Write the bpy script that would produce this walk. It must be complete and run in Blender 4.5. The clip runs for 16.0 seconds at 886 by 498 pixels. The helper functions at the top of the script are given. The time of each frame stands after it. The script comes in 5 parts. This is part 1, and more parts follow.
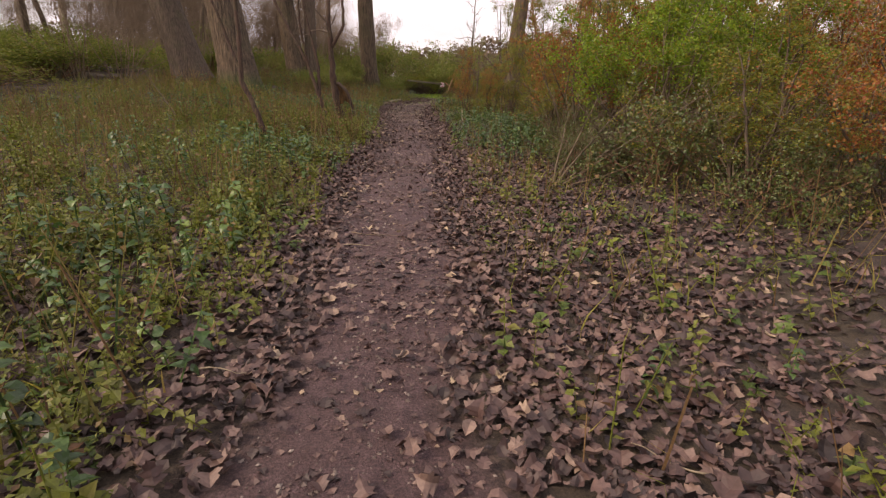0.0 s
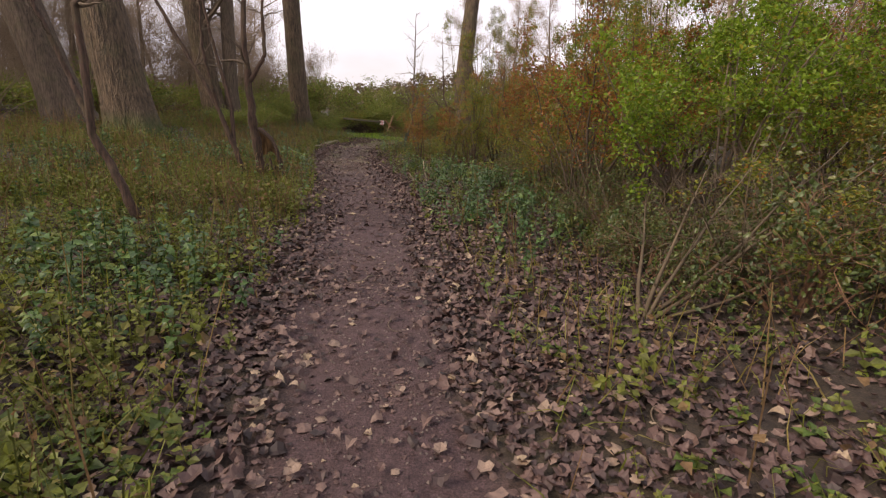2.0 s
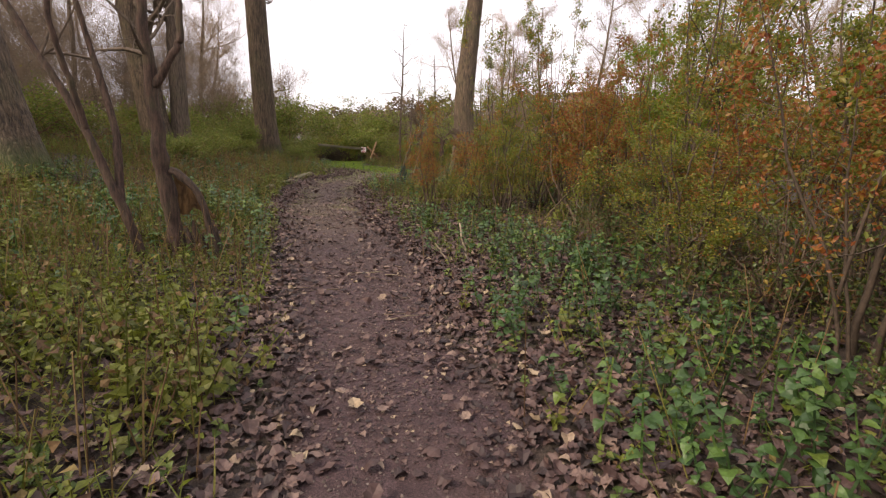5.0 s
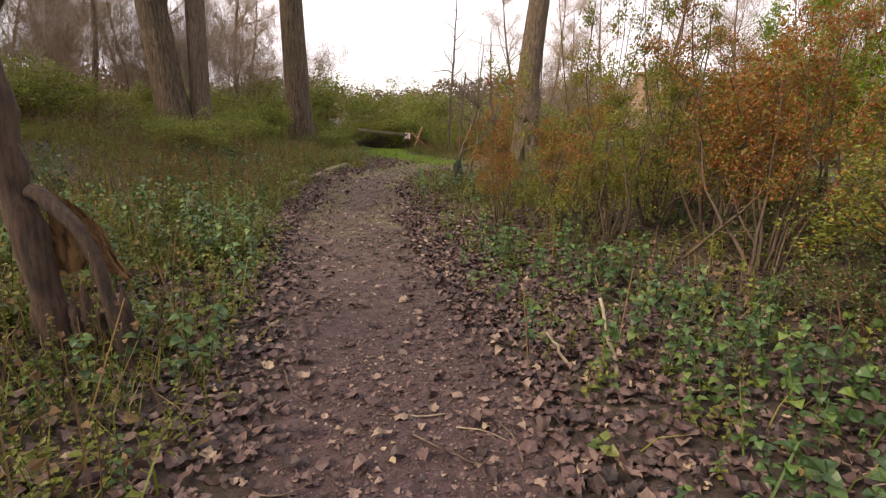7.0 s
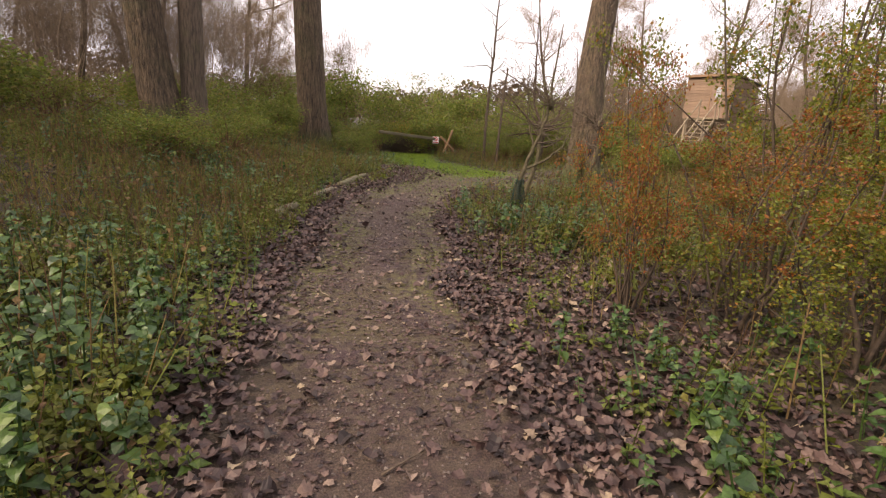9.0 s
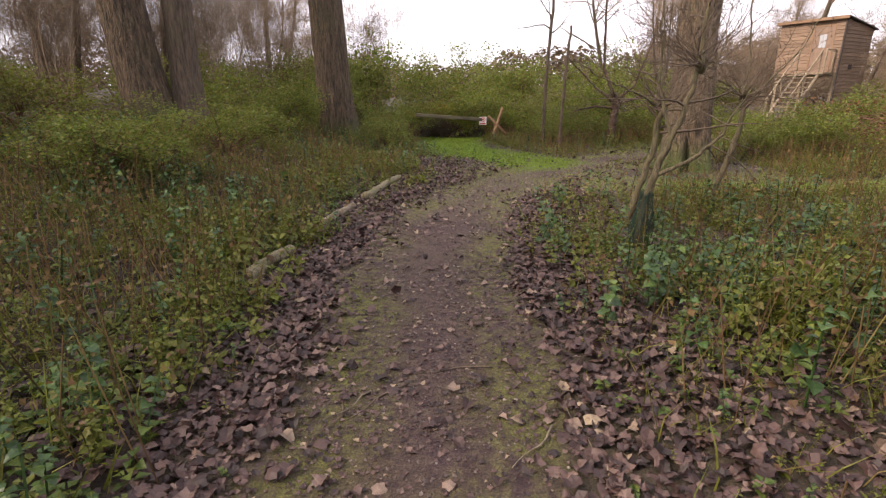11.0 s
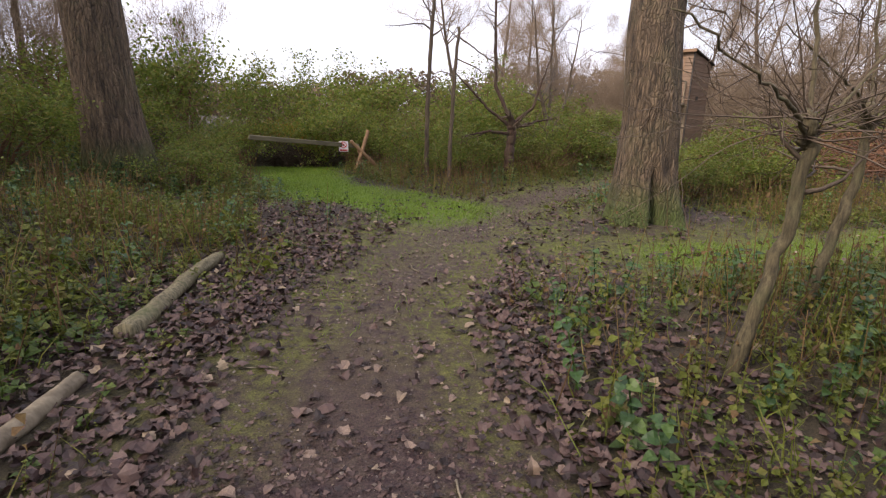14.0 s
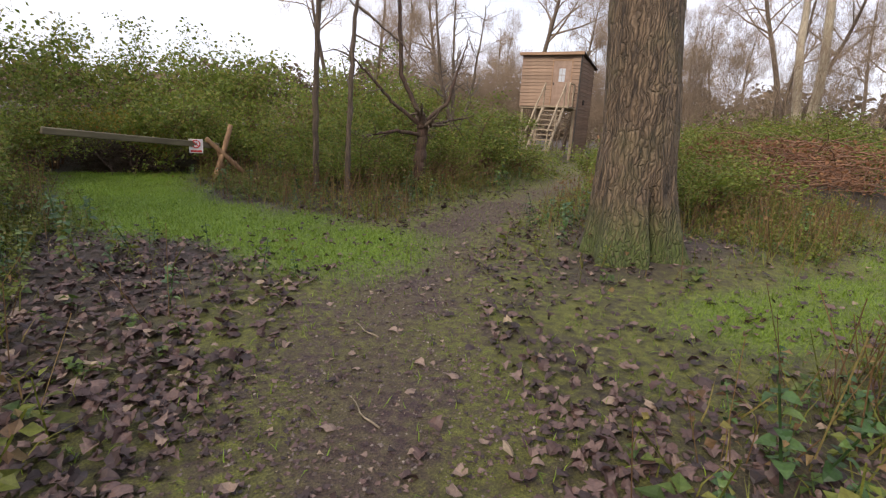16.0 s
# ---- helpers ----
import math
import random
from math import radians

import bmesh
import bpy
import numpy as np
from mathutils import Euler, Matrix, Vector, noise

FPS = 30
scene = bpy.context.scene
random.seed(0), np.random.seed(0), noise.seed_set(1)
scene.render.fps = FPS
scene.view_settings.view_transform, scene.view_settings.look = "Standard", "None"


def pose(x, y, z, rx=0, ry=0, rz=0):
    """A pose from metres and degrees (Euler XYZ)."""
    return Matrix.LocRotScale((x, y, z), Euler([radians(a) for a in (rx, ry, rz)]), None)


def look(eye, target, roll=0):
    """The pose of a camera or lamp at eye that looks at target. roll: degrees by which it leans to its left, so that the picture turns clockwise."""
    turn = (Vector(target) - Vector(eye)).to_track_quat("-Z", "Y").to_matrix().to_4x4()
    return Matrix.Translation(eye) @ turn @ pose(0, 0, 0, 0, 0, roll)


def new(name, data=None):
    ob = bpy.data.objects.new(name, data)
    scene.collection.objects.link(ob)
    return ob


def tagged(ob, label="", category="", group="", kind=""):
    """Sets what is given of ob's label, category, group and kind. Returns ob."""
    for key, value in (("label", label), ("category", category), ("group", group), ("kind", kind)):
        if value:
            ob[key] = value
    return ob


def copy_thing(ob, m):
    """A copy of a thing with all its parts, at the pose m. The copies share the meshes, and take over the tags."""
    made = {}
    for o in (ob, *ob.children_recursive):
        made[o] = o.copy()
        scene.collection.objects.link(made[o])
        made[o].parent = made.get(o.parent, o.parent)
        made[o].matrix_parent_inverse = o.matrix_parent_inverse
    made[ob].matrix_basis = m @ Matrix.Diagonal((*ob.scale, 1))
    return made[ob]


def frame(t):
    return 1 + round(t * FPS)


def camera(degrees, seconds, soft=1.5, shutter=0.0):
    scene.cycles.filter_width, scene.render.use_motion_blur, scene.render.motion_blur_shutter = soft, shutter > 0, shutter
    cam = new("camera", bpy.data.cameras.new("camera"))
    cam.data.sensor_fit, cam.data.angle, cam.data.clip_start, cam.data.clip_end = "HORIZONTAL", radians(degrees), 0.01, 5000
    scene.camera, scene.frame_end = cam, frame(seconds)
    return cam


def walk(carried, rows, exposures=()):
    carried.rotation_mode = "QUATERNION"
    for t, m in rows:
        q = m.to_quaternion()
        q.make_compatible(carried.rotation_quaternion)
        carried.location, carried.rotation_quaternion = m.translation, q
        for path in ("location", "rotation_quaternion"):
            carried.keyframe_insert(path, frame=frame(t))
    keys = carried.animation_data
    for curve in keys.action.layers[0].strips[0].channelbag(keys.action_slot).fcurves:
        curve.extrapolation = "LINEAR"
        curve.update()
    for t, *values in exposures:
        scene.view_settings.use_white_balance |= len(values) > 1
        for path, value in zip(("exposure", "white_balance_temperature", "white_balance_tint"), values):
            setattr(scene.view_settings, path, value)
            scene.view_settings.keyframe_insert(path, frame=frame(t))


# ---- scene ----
cam = camera(82.9, 16.0, 1.25)
PATH = [
    (0, (-0.006, 0.011, 1.282), (0.001, 1.901, 0.628), 1.3),
    (0.5, (-0.094, 0.774, 1.336), (0.031, 2.669, 0.71), -0.3),
    (1, (-0.221, 1.564, 1.378), (-0.036, 3.467, 0.791), -0.5),
    (1.5, (-0.335, 2.319, 1.421), (-0.195, 4.227, 0.839), -2.5),
    (2, (-0.475, 3.103, 1.425), (-0.22, 5.015, 0.897), 1.2),
    (2.5, (-0.587, 3.879, 1.463), (-0.353, 5.809, 0.991), -2.0),
    (3, (-0.7, 4.632, 1.494), (-0.428, 6.576, 1.112), -0.9),
    (3.2, (-0.752, 4.951, 1.504), (-0.414, 6.886, 1.129), -0.4),
    (5.3, (-0.819, 7.989, 1.454), (-0.465, 9.907, 1.014), 1.4),
    (5.5, (-0.821, 8.334, 1.491), (-0.466, 10.262, 1.097), 0.5),
    (6, (-0.799, 8.973, 1.51), (-0.481, 10.902, 1.088), -1.7),
    (6.5, (-0.792, 9.758, 1.426), (-0.542, 11.679, 0.928), 1.6),
    (7, (-0.787, 10.526, 1.466), (-0.591, 12.453, 0.968), 1.7),
    (7.5, (-0.795, 11.297, 1.464), (-0.712, 13.235, 0.975), 2.1),
    (8, (-0.882, 12.068, 1.481), (-0.749, 13.999, 0.979), 2.6),
    (8.5, (-0.957, 12.824, 1.482), (-0.84, 14.753, 0.97), 1.5),
    (8.7, (-1.03, 13.149, 1.469), (-0.888, 15.081, 0.975), 3.4),
    (10.8, (-1.219, 16.417, 1.562), (-1.211, 18.334, 0.992), -0.8),
    (11, (-1.251, 16.689, 1.551), (-1.283, 18.601, 0.964), -0.3),
    (11.5, (-1.292, 17.41, 1.576), (-1.22, 19.329, 1.018), 1.4),
    (12, (-1.296, 18.099, 1.585), (-1.216, 20.022, 1.044), 0.8),
    (12.5, (-1.337, 18.795, 1.575), (-1.177, 20.738, 1.128), 1.5),
    (13, (-1.347, 19.495, 1.538), (-1.036, 21.417, 1.08), 1.0),
    (13.5, (-1.458, 20.166, 1.484), (-1.075, 22.072, 1.012), 3.1),
    (14, (-1.5, 20.853, 1.441), (-0.934, 22.706, 0.942), 1.5),
    (14.5, (-1.471, 21.525, 1.422), (-0.821, 23.336, 0.878), 1.6),
    (15, (-1.407, 22.236, 1.403), (-0.574, 23.983, 0.9), 2.0),
    (15.5, (-1.335, 22.842, 1.382), (-0.43, 24.55, 0.869), 0.6),
    (16, (-1.239, 23.493, 1.379), (-0.207, 25.137, 0.896), 3.3),
]
walk(cam, [(t, look(e, g, r)) for t, e, g, r in PATH], [(0.0, 0.52, 8400.0, 23.0), (3.0, 0.36, 7800.0, 17.0), (5.5, 0.74, 8100.0, 17.0), (8.5, 0.84, 8400.0, 18.5), (11.0, 0.9, 7700.0, 19.0), (13.5, 0.68, 7200.0, 17.0), (16.0, 0.6, 7050.0, 14.0)])

# ---- world, sun ----
world = bpy.data.worlds.new("world")
scene.world = world
world.use_nodes = True
wn, wl = world.node_tree.nodes, world.node_tree.links
wn.clear()
w_out = wn.new("ShaderNodeOutputWorld")
w_bg = wn.new("ShaderNodeBackground")
w_sky = wn.new("ShaderNodeTexSky")
w_sky.sky_type = "NISHITA"
w_sky.sun_disc = False
w_sky.sun_elevation = radians(40)
w_sky.sun_rotation = radians(-110)
w_sky.dust_density = 3.0
w_tc = wn.new("ShaderNodeTexCoord")
w_map = wn.new("ShaderNodeMapping")
w_map.inputs["Scale"].default_value = (1.0, 1.0, 2.6)
w_noise = wn.new("ShaderNodeTexNoise")
w_noise.inputs["Scale"].default_value = 2.2
w_noise.inputs["Detail"].default_value = 6
w_ramp = wn.new("ShaderNodeValToRGB")
w_ramp.color_ramp.elements[0].position, w_ramp.color_ramp.elements[1].position = 0.30, 0.62
w_ramp.color_ramp.elements[0].color = (0.5, 0.5, 0.5, 1)
w_ramp.color_ramp.elements[1].color = (1, 1, 1, 1)
w_mix = wn.new("ShaderNodeMixRGB")
CLOUD = 7.2
w_mix.inputs[2].default_value = (CLOUD * 0.92, CLOUD * 0.985, CLOUD * 1.2, 1)
wl.new(w_tc.outputs["Generated"], w_map.inputs[0])
wl.new(w_map.outputs[0], w_noise.inputs["Vector"])
wl.new(w_noise.outputs[0], w_ramp.inputs[0])
wl.new(w_ramp.outputs[0], w_mix.inputs[0])
wl.new(w_sky.outputs[0], w_mix.inputs[1])
wl.new(w_mix.outputs[0], w_bg.inputs[0])
w_bg.inputs[1].default_value = 0.13
wl.new(w_bg.outputs[0], w_out.inputs[0])

sun = new("sun", bpy.data.lights.new("sun", "SUN"))
sun.data.energy = 2.9
sun.data.angle = radians(22)
sun.data.color = (1.0, 0.93, 0.84)
sun.matrix_world = look((-8.0, -3.0, 7.2), (0, 0, 0))
scene.view_settings.exposure = 0.0

# ---- numpy helpers ----
rng = np.random.default_rng(7)


def vnoise(x, y, scale, seed):
    """Smooth lattice noise, 0 to 1."""
    x, y = np.asarray(x) / scale, np.asarray(y) / scale
    xi, yi = np.floor(x).astype(np.int64), np.floor(y).astype(np.int64)
    fx, fy = x - xi, y - yi
    fx, fy = fx * fx * (3 - 2 * fx), fy * fy * (3 - 2 * fy)

    def h(a, b):
        n = (a * 374761393 + b * 668265263 + seed * 1442695041) & 0x7FFFFFFF
        n = ((n ^ (n >> 13)) * 1274126177) & 0x7FFFFFFF
        return ((n ^ (n >> 16)) & 0xFFFF) / 65535.0
    return (h(xi, yi) * (1 - fx) + h(xi + 1, yi) * fx) * (1 - fy) + (h(xi, yi + 1) * (1 - fx) + h(xi + 1, yi + 1) * fx) * fy


def fbm(x, y, scale, seed):
    return 0.55 * vnoise(x, y, scale, seed) + 0.3 * vnoise(x, y, scale * 0.47, seed + 1) + 0.15 * vnoise(x, y, scale * 0.21, seed + 2)


def smooth(a, b, v):
    t = np.clip((v - a) / (b - a), 0, 1)
    return t * t * (3 - 2 * t)


def dist_line(x, y, pts):
    d = np.full(np.shape(x), 1e9)
    for (ax, ay), (bx, by) in zip(pts, pts[1:]):
        ux, uy = bx - ax, by - ay
        t = np.clip(((x - ax) * ux + (y - ay) * uy) / (ux * ux + uy * uy), 0, 1)
        d = np.minimum(d, np.hypot(x - ax - t * ux, y - ay - t * uy))
    return d


def mesh_of(name, verts, faces, sm=False):
    """A mesh from vertex and face arrays (faces: a list of (n,3) or (n,4) arrays)."""
    me = bpy.data.meshes.new(name)
    verts = np.asarray(verts, dtype=np.float32)
    faces = [np.asarray(f, dtype=np.int32) for f in faces if len(f)]
    me.vertices.add(len(verts))
    me.vertices.foreach_set("co", verts.ravel())
    loops = np.concatenate([f.ravel() for f in faces])
    size = np.concatenate([np.full(len(f), f.shape[1], dtype=np.int32) for f in faces])
    me.loops.add(len(loops))
    me.loops.foreach_set("vertex_index", loops)
    me.polygons.add(len(size))
    me.polygons.foreach_set("loop_start", np.concatenate([[0], np.cumsum(size)[:-1]]).astype(np.int32))
    me.polygons.foreach_set("use_smooth", np.full(len(size), sm))
    me.update(calc_edges=True)
    return me


class Buf:
    """Collects vertices and faces of one mesh."""

    def __init__(self):
        self.v, self.t, self.q, self.n = [], [], [], 0

    def add(self, v, tris=None, quads=None):
        v = np.asarray(v, dtype=float).reshape(-1, 3)
        if tris is not None and len(tris):
            self.t.append(np.asarray(tris) + self.n)
        if quads is not None and len(quads):
            self.q.append(np.asarray(quads) + self.n)
        self.v.append(v)
        self.n += len(v)

    def scatter(self, proto, pos, rot, scale):
        """Copies of a prototype (verts, tris) joined: pos (n,3), rot (n,3,3), scale (n,) or (n,3)."""
        pv, pt = proto
        pv = np.asarray(pv, dtype=float)
        n = len(pos)
        if not n:
            return
        scale = np.asarray(scale, dtype=float)
        scale = scale[:, None, None] if scale.ndim == 1 else scale[:, None, :]
        v = np.einsum("nij,nkj->nki", rot, pv[None] * scale) + np.asarray(pos)[:, None, :]
        t = np.asarray(pt)[None] + (np.arange(n) * len(pv))[:, None, None]
        self.add(v, tris=t.reshape(-1, 3))

    def tube(self, pts, radii, sides=6, cap=False):
        pts = np.asarray(pts, dtype=float)
        m = len(pts)
        tan = np.gradient(pts, axis=0)
        tan /= np.linalg.norm(tan, axis=1)[:, None] + 1e-9
        ref = np.array([0.31, 0.95, 0.05]) if abs(tan[:, 1].mean()) < 0.8 else np.array([1.0, 0.1, 0.0])
        a = np.cross(tan, ref)
        a /= np.linalg.norm(a, axis=1)[:, None] + 1e-9
        b = np.cross(tan, a)
        ang = np.linspace(0, 2 * np.pi, sides, endpoint=False)
        r = np.asarray(radii, dtype=float)
        r = r[:, None] if r.ndim == 1 else r
        v = pts[:, None] + r[..., None] * (np.cos(ang)[None, :, None] * a[:, None] + np.sin(ang)[None, :, None] * b[:, None])
        i = np.arange(m - 1)[:, None] * sides
        j = np.arange(sides)[None]
        k = (j + 1) % sides
        q = np.stack([i + j, i + k, i + sides + k, i + sides + j], -1).reshape(-1, 4)
        tr = []
        v = v.reshape(-1, 3)
        if cap:
            v = np.vstack([v, pts[:1], pts[-1:]])
            o = m * sides
            tr = [(o, (x + 1) % sides, x) for x in range(sides)] + [(o + 1, (m - 1) * sides + x, (m - 1) * sides + (x + 1) % sides) for x in range(sides)]
        self.add(v, tris=tr, quads=q)

    def mesh(self, name, sm=False):
        f = ([np.concatenate(self.t)] if self.t else []) + ([np.concatenate(self.q)] if self.q else [])
        return mesh_of(name, np.concatenate(self.v), f, sm)


def turns(n, tilt, lo=0.0):
    """Random turns: about z at random, tilted from the upright by lo to tilt radians."""
    yaw, til, rol = rng.uniform(0, 6.283, n), rng.uniform(lo, tilt, n), rng.uniform(0, 6.283, n)
    z = np.zeros(n)
    o = np.ones(n)

    def rz(a):
        return np.stack([np.cos(a), -np.sin(a), z, np.sin(a), np.cos(a), z, z, z, o], -1).reshape(n, 3, 3)
    rx = np.stack([o, z, z, z, np.cos(til), -np.sin(til), z, np.sin(til), np.cos(til)], -1).reshape(n, 3, 3)
    return rz(yaw) @ rx @ rz(rol)


# ---- plan ----
PATH_Y = [-8.0, 0.0, 2.3, 4.3, 7.1, 10.6, 12.2, 14.0, 15.9, 18.1, 19.7, 21.5, 23.3, 24.6]
PATH_X = [0.1, -0.2, -0.3, -0.5, -0.58, -0.66, -0.74, -0.92, -1.18, -1.42, -1.36, -1.42, -1.18, -0.85]
PATH_W = [0.5, 0.48, 0.44, 0.48, 0.57, 0.55, 0.62, 0.66, 0.68, 0.70, 0.71, 0.75, 0.72, 0.8]
MAIN = list(zip(PATH_X, PATH_Y)) + [(-0.1, 26.0), (1.2, 27.9), (2.9, 29.5), (5.0, 30.9), (9.0, 33.4), (13.5, 36.3), (17.5, 40.5), (22.0, 47.0)]
LAWN = [(0.6, 28.8), (-0.4, 30.2), (-1.2, 32.2), (-1.3, 34.6), (-1.4, 35.6)]
SIDE = [(-0.2, 25.8), (2.2, 25.3), (6.0, 25.2), (11.0, 26.0), (18.0, 26.5)]


def path_x(y):
    return np.interp(y, PATH_Y, PATH_X)


def zones(x, y):
    """How much of a place is trodden path, moss, lawn and leaf-strewn verge, 0 to 1 each."""
    x, y = np.asarray(x, dtype=float), np.asarray(y, dtype=float)
    wob = (fbm(x, y, 0.9, 11) - 0.5) * 0.55 + (fbm(x, y, 0.22, 15) - 0.5) * 0.2
    hw = np.interp(y, PATH_Y + [26.0, 28.0, 30.0, 34.0], PATH_W + [0.75, 0.6, 0.42, 0.4])
    dm = dist_line(x, y, MAIN)
    path = 1 - smooth(-0.10, 0.14, dm - hw + wob * 0.7)
    dl, ds = dist_line(x, y, LAWN), dist_line(x, y, SIDE)
    lawn = (1 - smooth(0.45, 1.45, dl + wob * 1.6)) * np.clip(0.55 + fbm(x, y, 0.7, 91), 0, 1)
    lawn = np.maximum(lawn, 0.75 * (1 - smooth(0.25, 0.85, ds + wob)) * smooth(1.6, 3.0, x) * np.clip(fbm(x, y, 0.8, 95) * 2 - 0.45, 0, 1))
    junction = smooth(21.0, 25.5, y) * (1 - smooth(1.0, 1.9, np.minimum(dm, ds * 1.2) + wob))
    core = 1 - smooth(0.1, 0.5, dm + wob)
    moss = np.clip(np.maximum(junction * (1 - 0.55 * core), smooth(12, 17, y) * path * (0.22 + 0.63 * smooth(15.5, 19, y)) * (1 - 0.8 * core * smooth(16, 19, y))), 0, 1)
    verge = 1 - smooth(0.7, 2.6, dm - hw + wob * 1.6)
    return path, moss, lawn, verge, dm - hw


def height(x, y):
    x, y = np.asarray(x, dtype=float), np.asarray(y, dtype=float)
    yc = np.clip(y, -8, 24.6)
    d = path_x(yc) - 0.75 - x
    bank = smooth(0.4, 6.5, d) * (0.25 + 0.65 * smooth(9, 22, y)) * (1 - 0.45 * smooth(31, 40, y))
    low = 0.24 * smooth(0.15, 2.1, d) * (1 - smooth(17, 21, y)) * smooth(3.0, 7.0, y)
    bank = np.maximum(bank, low)
    far = smooth(6, 26, d) * 0.9
    dm = np.minimum(np.minimum(dist_line(x, y, MAIN), dist_line(x, y, SIDE)), dist_line(x, y, LAWN))
    keep = smooth(0.5, 1.6, dm)
    right = smooth(1.2, 5.0, x - path_x(yc) - 0.75) * 0.12
    mound = 0.55 * smooth(1.5, 5.0, dm) * smooth(5, 9, x) * smooth(26, 29, y) * (1 - smooth(37, 42, y))
    back = 0.7 * smooth(35.2, 39, y) * smooth(1.0, 3.0, dm) * (1 - smooth(10, 13, x))
    rough = (fbm(x, y, 2.5, 3) - 0.5) * 0.16 * keep + (fbm(x, y, 0.5, 5) - 0.5) * (0.012 + 0.05 * keep)
    fade = 1 - smooth(60, 140, np.hypot(x, y - 20))
    return (keep * (bank + far + right + mound + back) + rough) * fade + 0.02 * smooth(0.25, 0.9, dm) * fade


# ---- materials ----
def nodes_of(name):
    m = bpy.data.materials.new(name)
    m.use_nodes = True
    nt = m.node_tree
    return m, nt, nt.nodes["Principled BSDF"]


def put(nt, kind, **values):
    n = nt.nodes.new(kind)
    for k, v in values.items():
        n.inputs[k].default_value = v
    return n


def ramp(nt, src, stops):
    r = nt.nodes.new("ShaderNodeValToRGB")
    e = r.color_ramp.elements
    while len(e) < len(stops):
        e.new(0.5)
    for el, (p, c) in zip(e, stops):
        el.position, el.color = p, (*c, 1)
    nt.links.new(src, r.inputs[0])
    return r.outputs[0]


def mixed(nt, fac, a, b, mode="MIX"):
    m = nt.nodes.new("ShaderNodeMixRGB")
    m.blend_type = mode
    for i, v in enumerate((fac, a, b)):
        if hasattr(v, "is_linked"):
            nt.links.new(v, m.inputs[i])
        else:
            m.inputs[i].default_value = v if i == 0 else (*v, 1)
    return m.outputs[0]


def noise_of(nt, scale, detail=5, stretch=None, rough=0.6):
    n = put(nt, "ShaderNodeTexNoise", Scale=scale, Detail=detail, Roughness=rough)
    g = nt.nodes.new("ShaderNodeTexCoord")
    if stretch:
        mp = put(nt, "ShaderNodeMapping", Scale=stretch)
        nt.links.new(g.outputs["Object"], mp.inputs[0])
        nt.links.new(mp.outputs[0], n.inputs["Vector"])
    else:
        nt.links.new(g.outputs["Object"], n.inputs["Vector"])
    return n.outputs[0]


def bump(nt, bs, src, dist, strength=1.0):
    b = put(nt, "ShaderNodeBump", Distance=dist, Strength=strength)
    nt.links.new(src, b.inputs["Height"])
    nt.links.new(b.outputs[0], bs.inputs["Normal"])


def leaf_mat(name, stops, rough=0.55, trans=0.25, vein=0.0):
    """Leaves that differ from piece to piece, a little light passing through."""
    m, nt, bs = nodes_of(name)
    g = nt.nodes.new("ShaderNodeNewGeometry")
    c = ramp(nt, g.outputs["Random Per Island"], stops)
    n = noise_of(nt, 60, 3)
    c = mixed(nt, 0.55, c, ramp(nt, n, [(0.3, (0.45, 0.42, 0.38)), (0.7, (1.25, 1.22, 1.15))]), "MULTIPLY")
    n2 = noise_of(nt, 0.9, 3)
    c = mixed(nt, 0.5, c, ramp(nt, n2, [(0.3, (0.7, 0.62, 0.55)), (0.7, (1.2, 1.25, 1.1))]), "MULTIPLY")
    nt.links.new(c, bs.inputs["Base Color"])
    bs.inputs["Roughness"].default_value = rough
    if trans:
        tr = nt.nodes.new("ShaderNodeBsdfTranslucent")
        nt.links.new(c, tr.inputs[0])
        mx = nt.nodes.new("ShaderNodeMixShader")
        mx.inputs[0].default_value = trans
        nt.links.new(bs.outputs[0], mx.inputs[1])
        nt.links.new(tr.outputs[0], mx.inputs[2])
        nt.links.new(mx.outputs[0], nt.nodes["Material Output"].inputs[0])
    return m


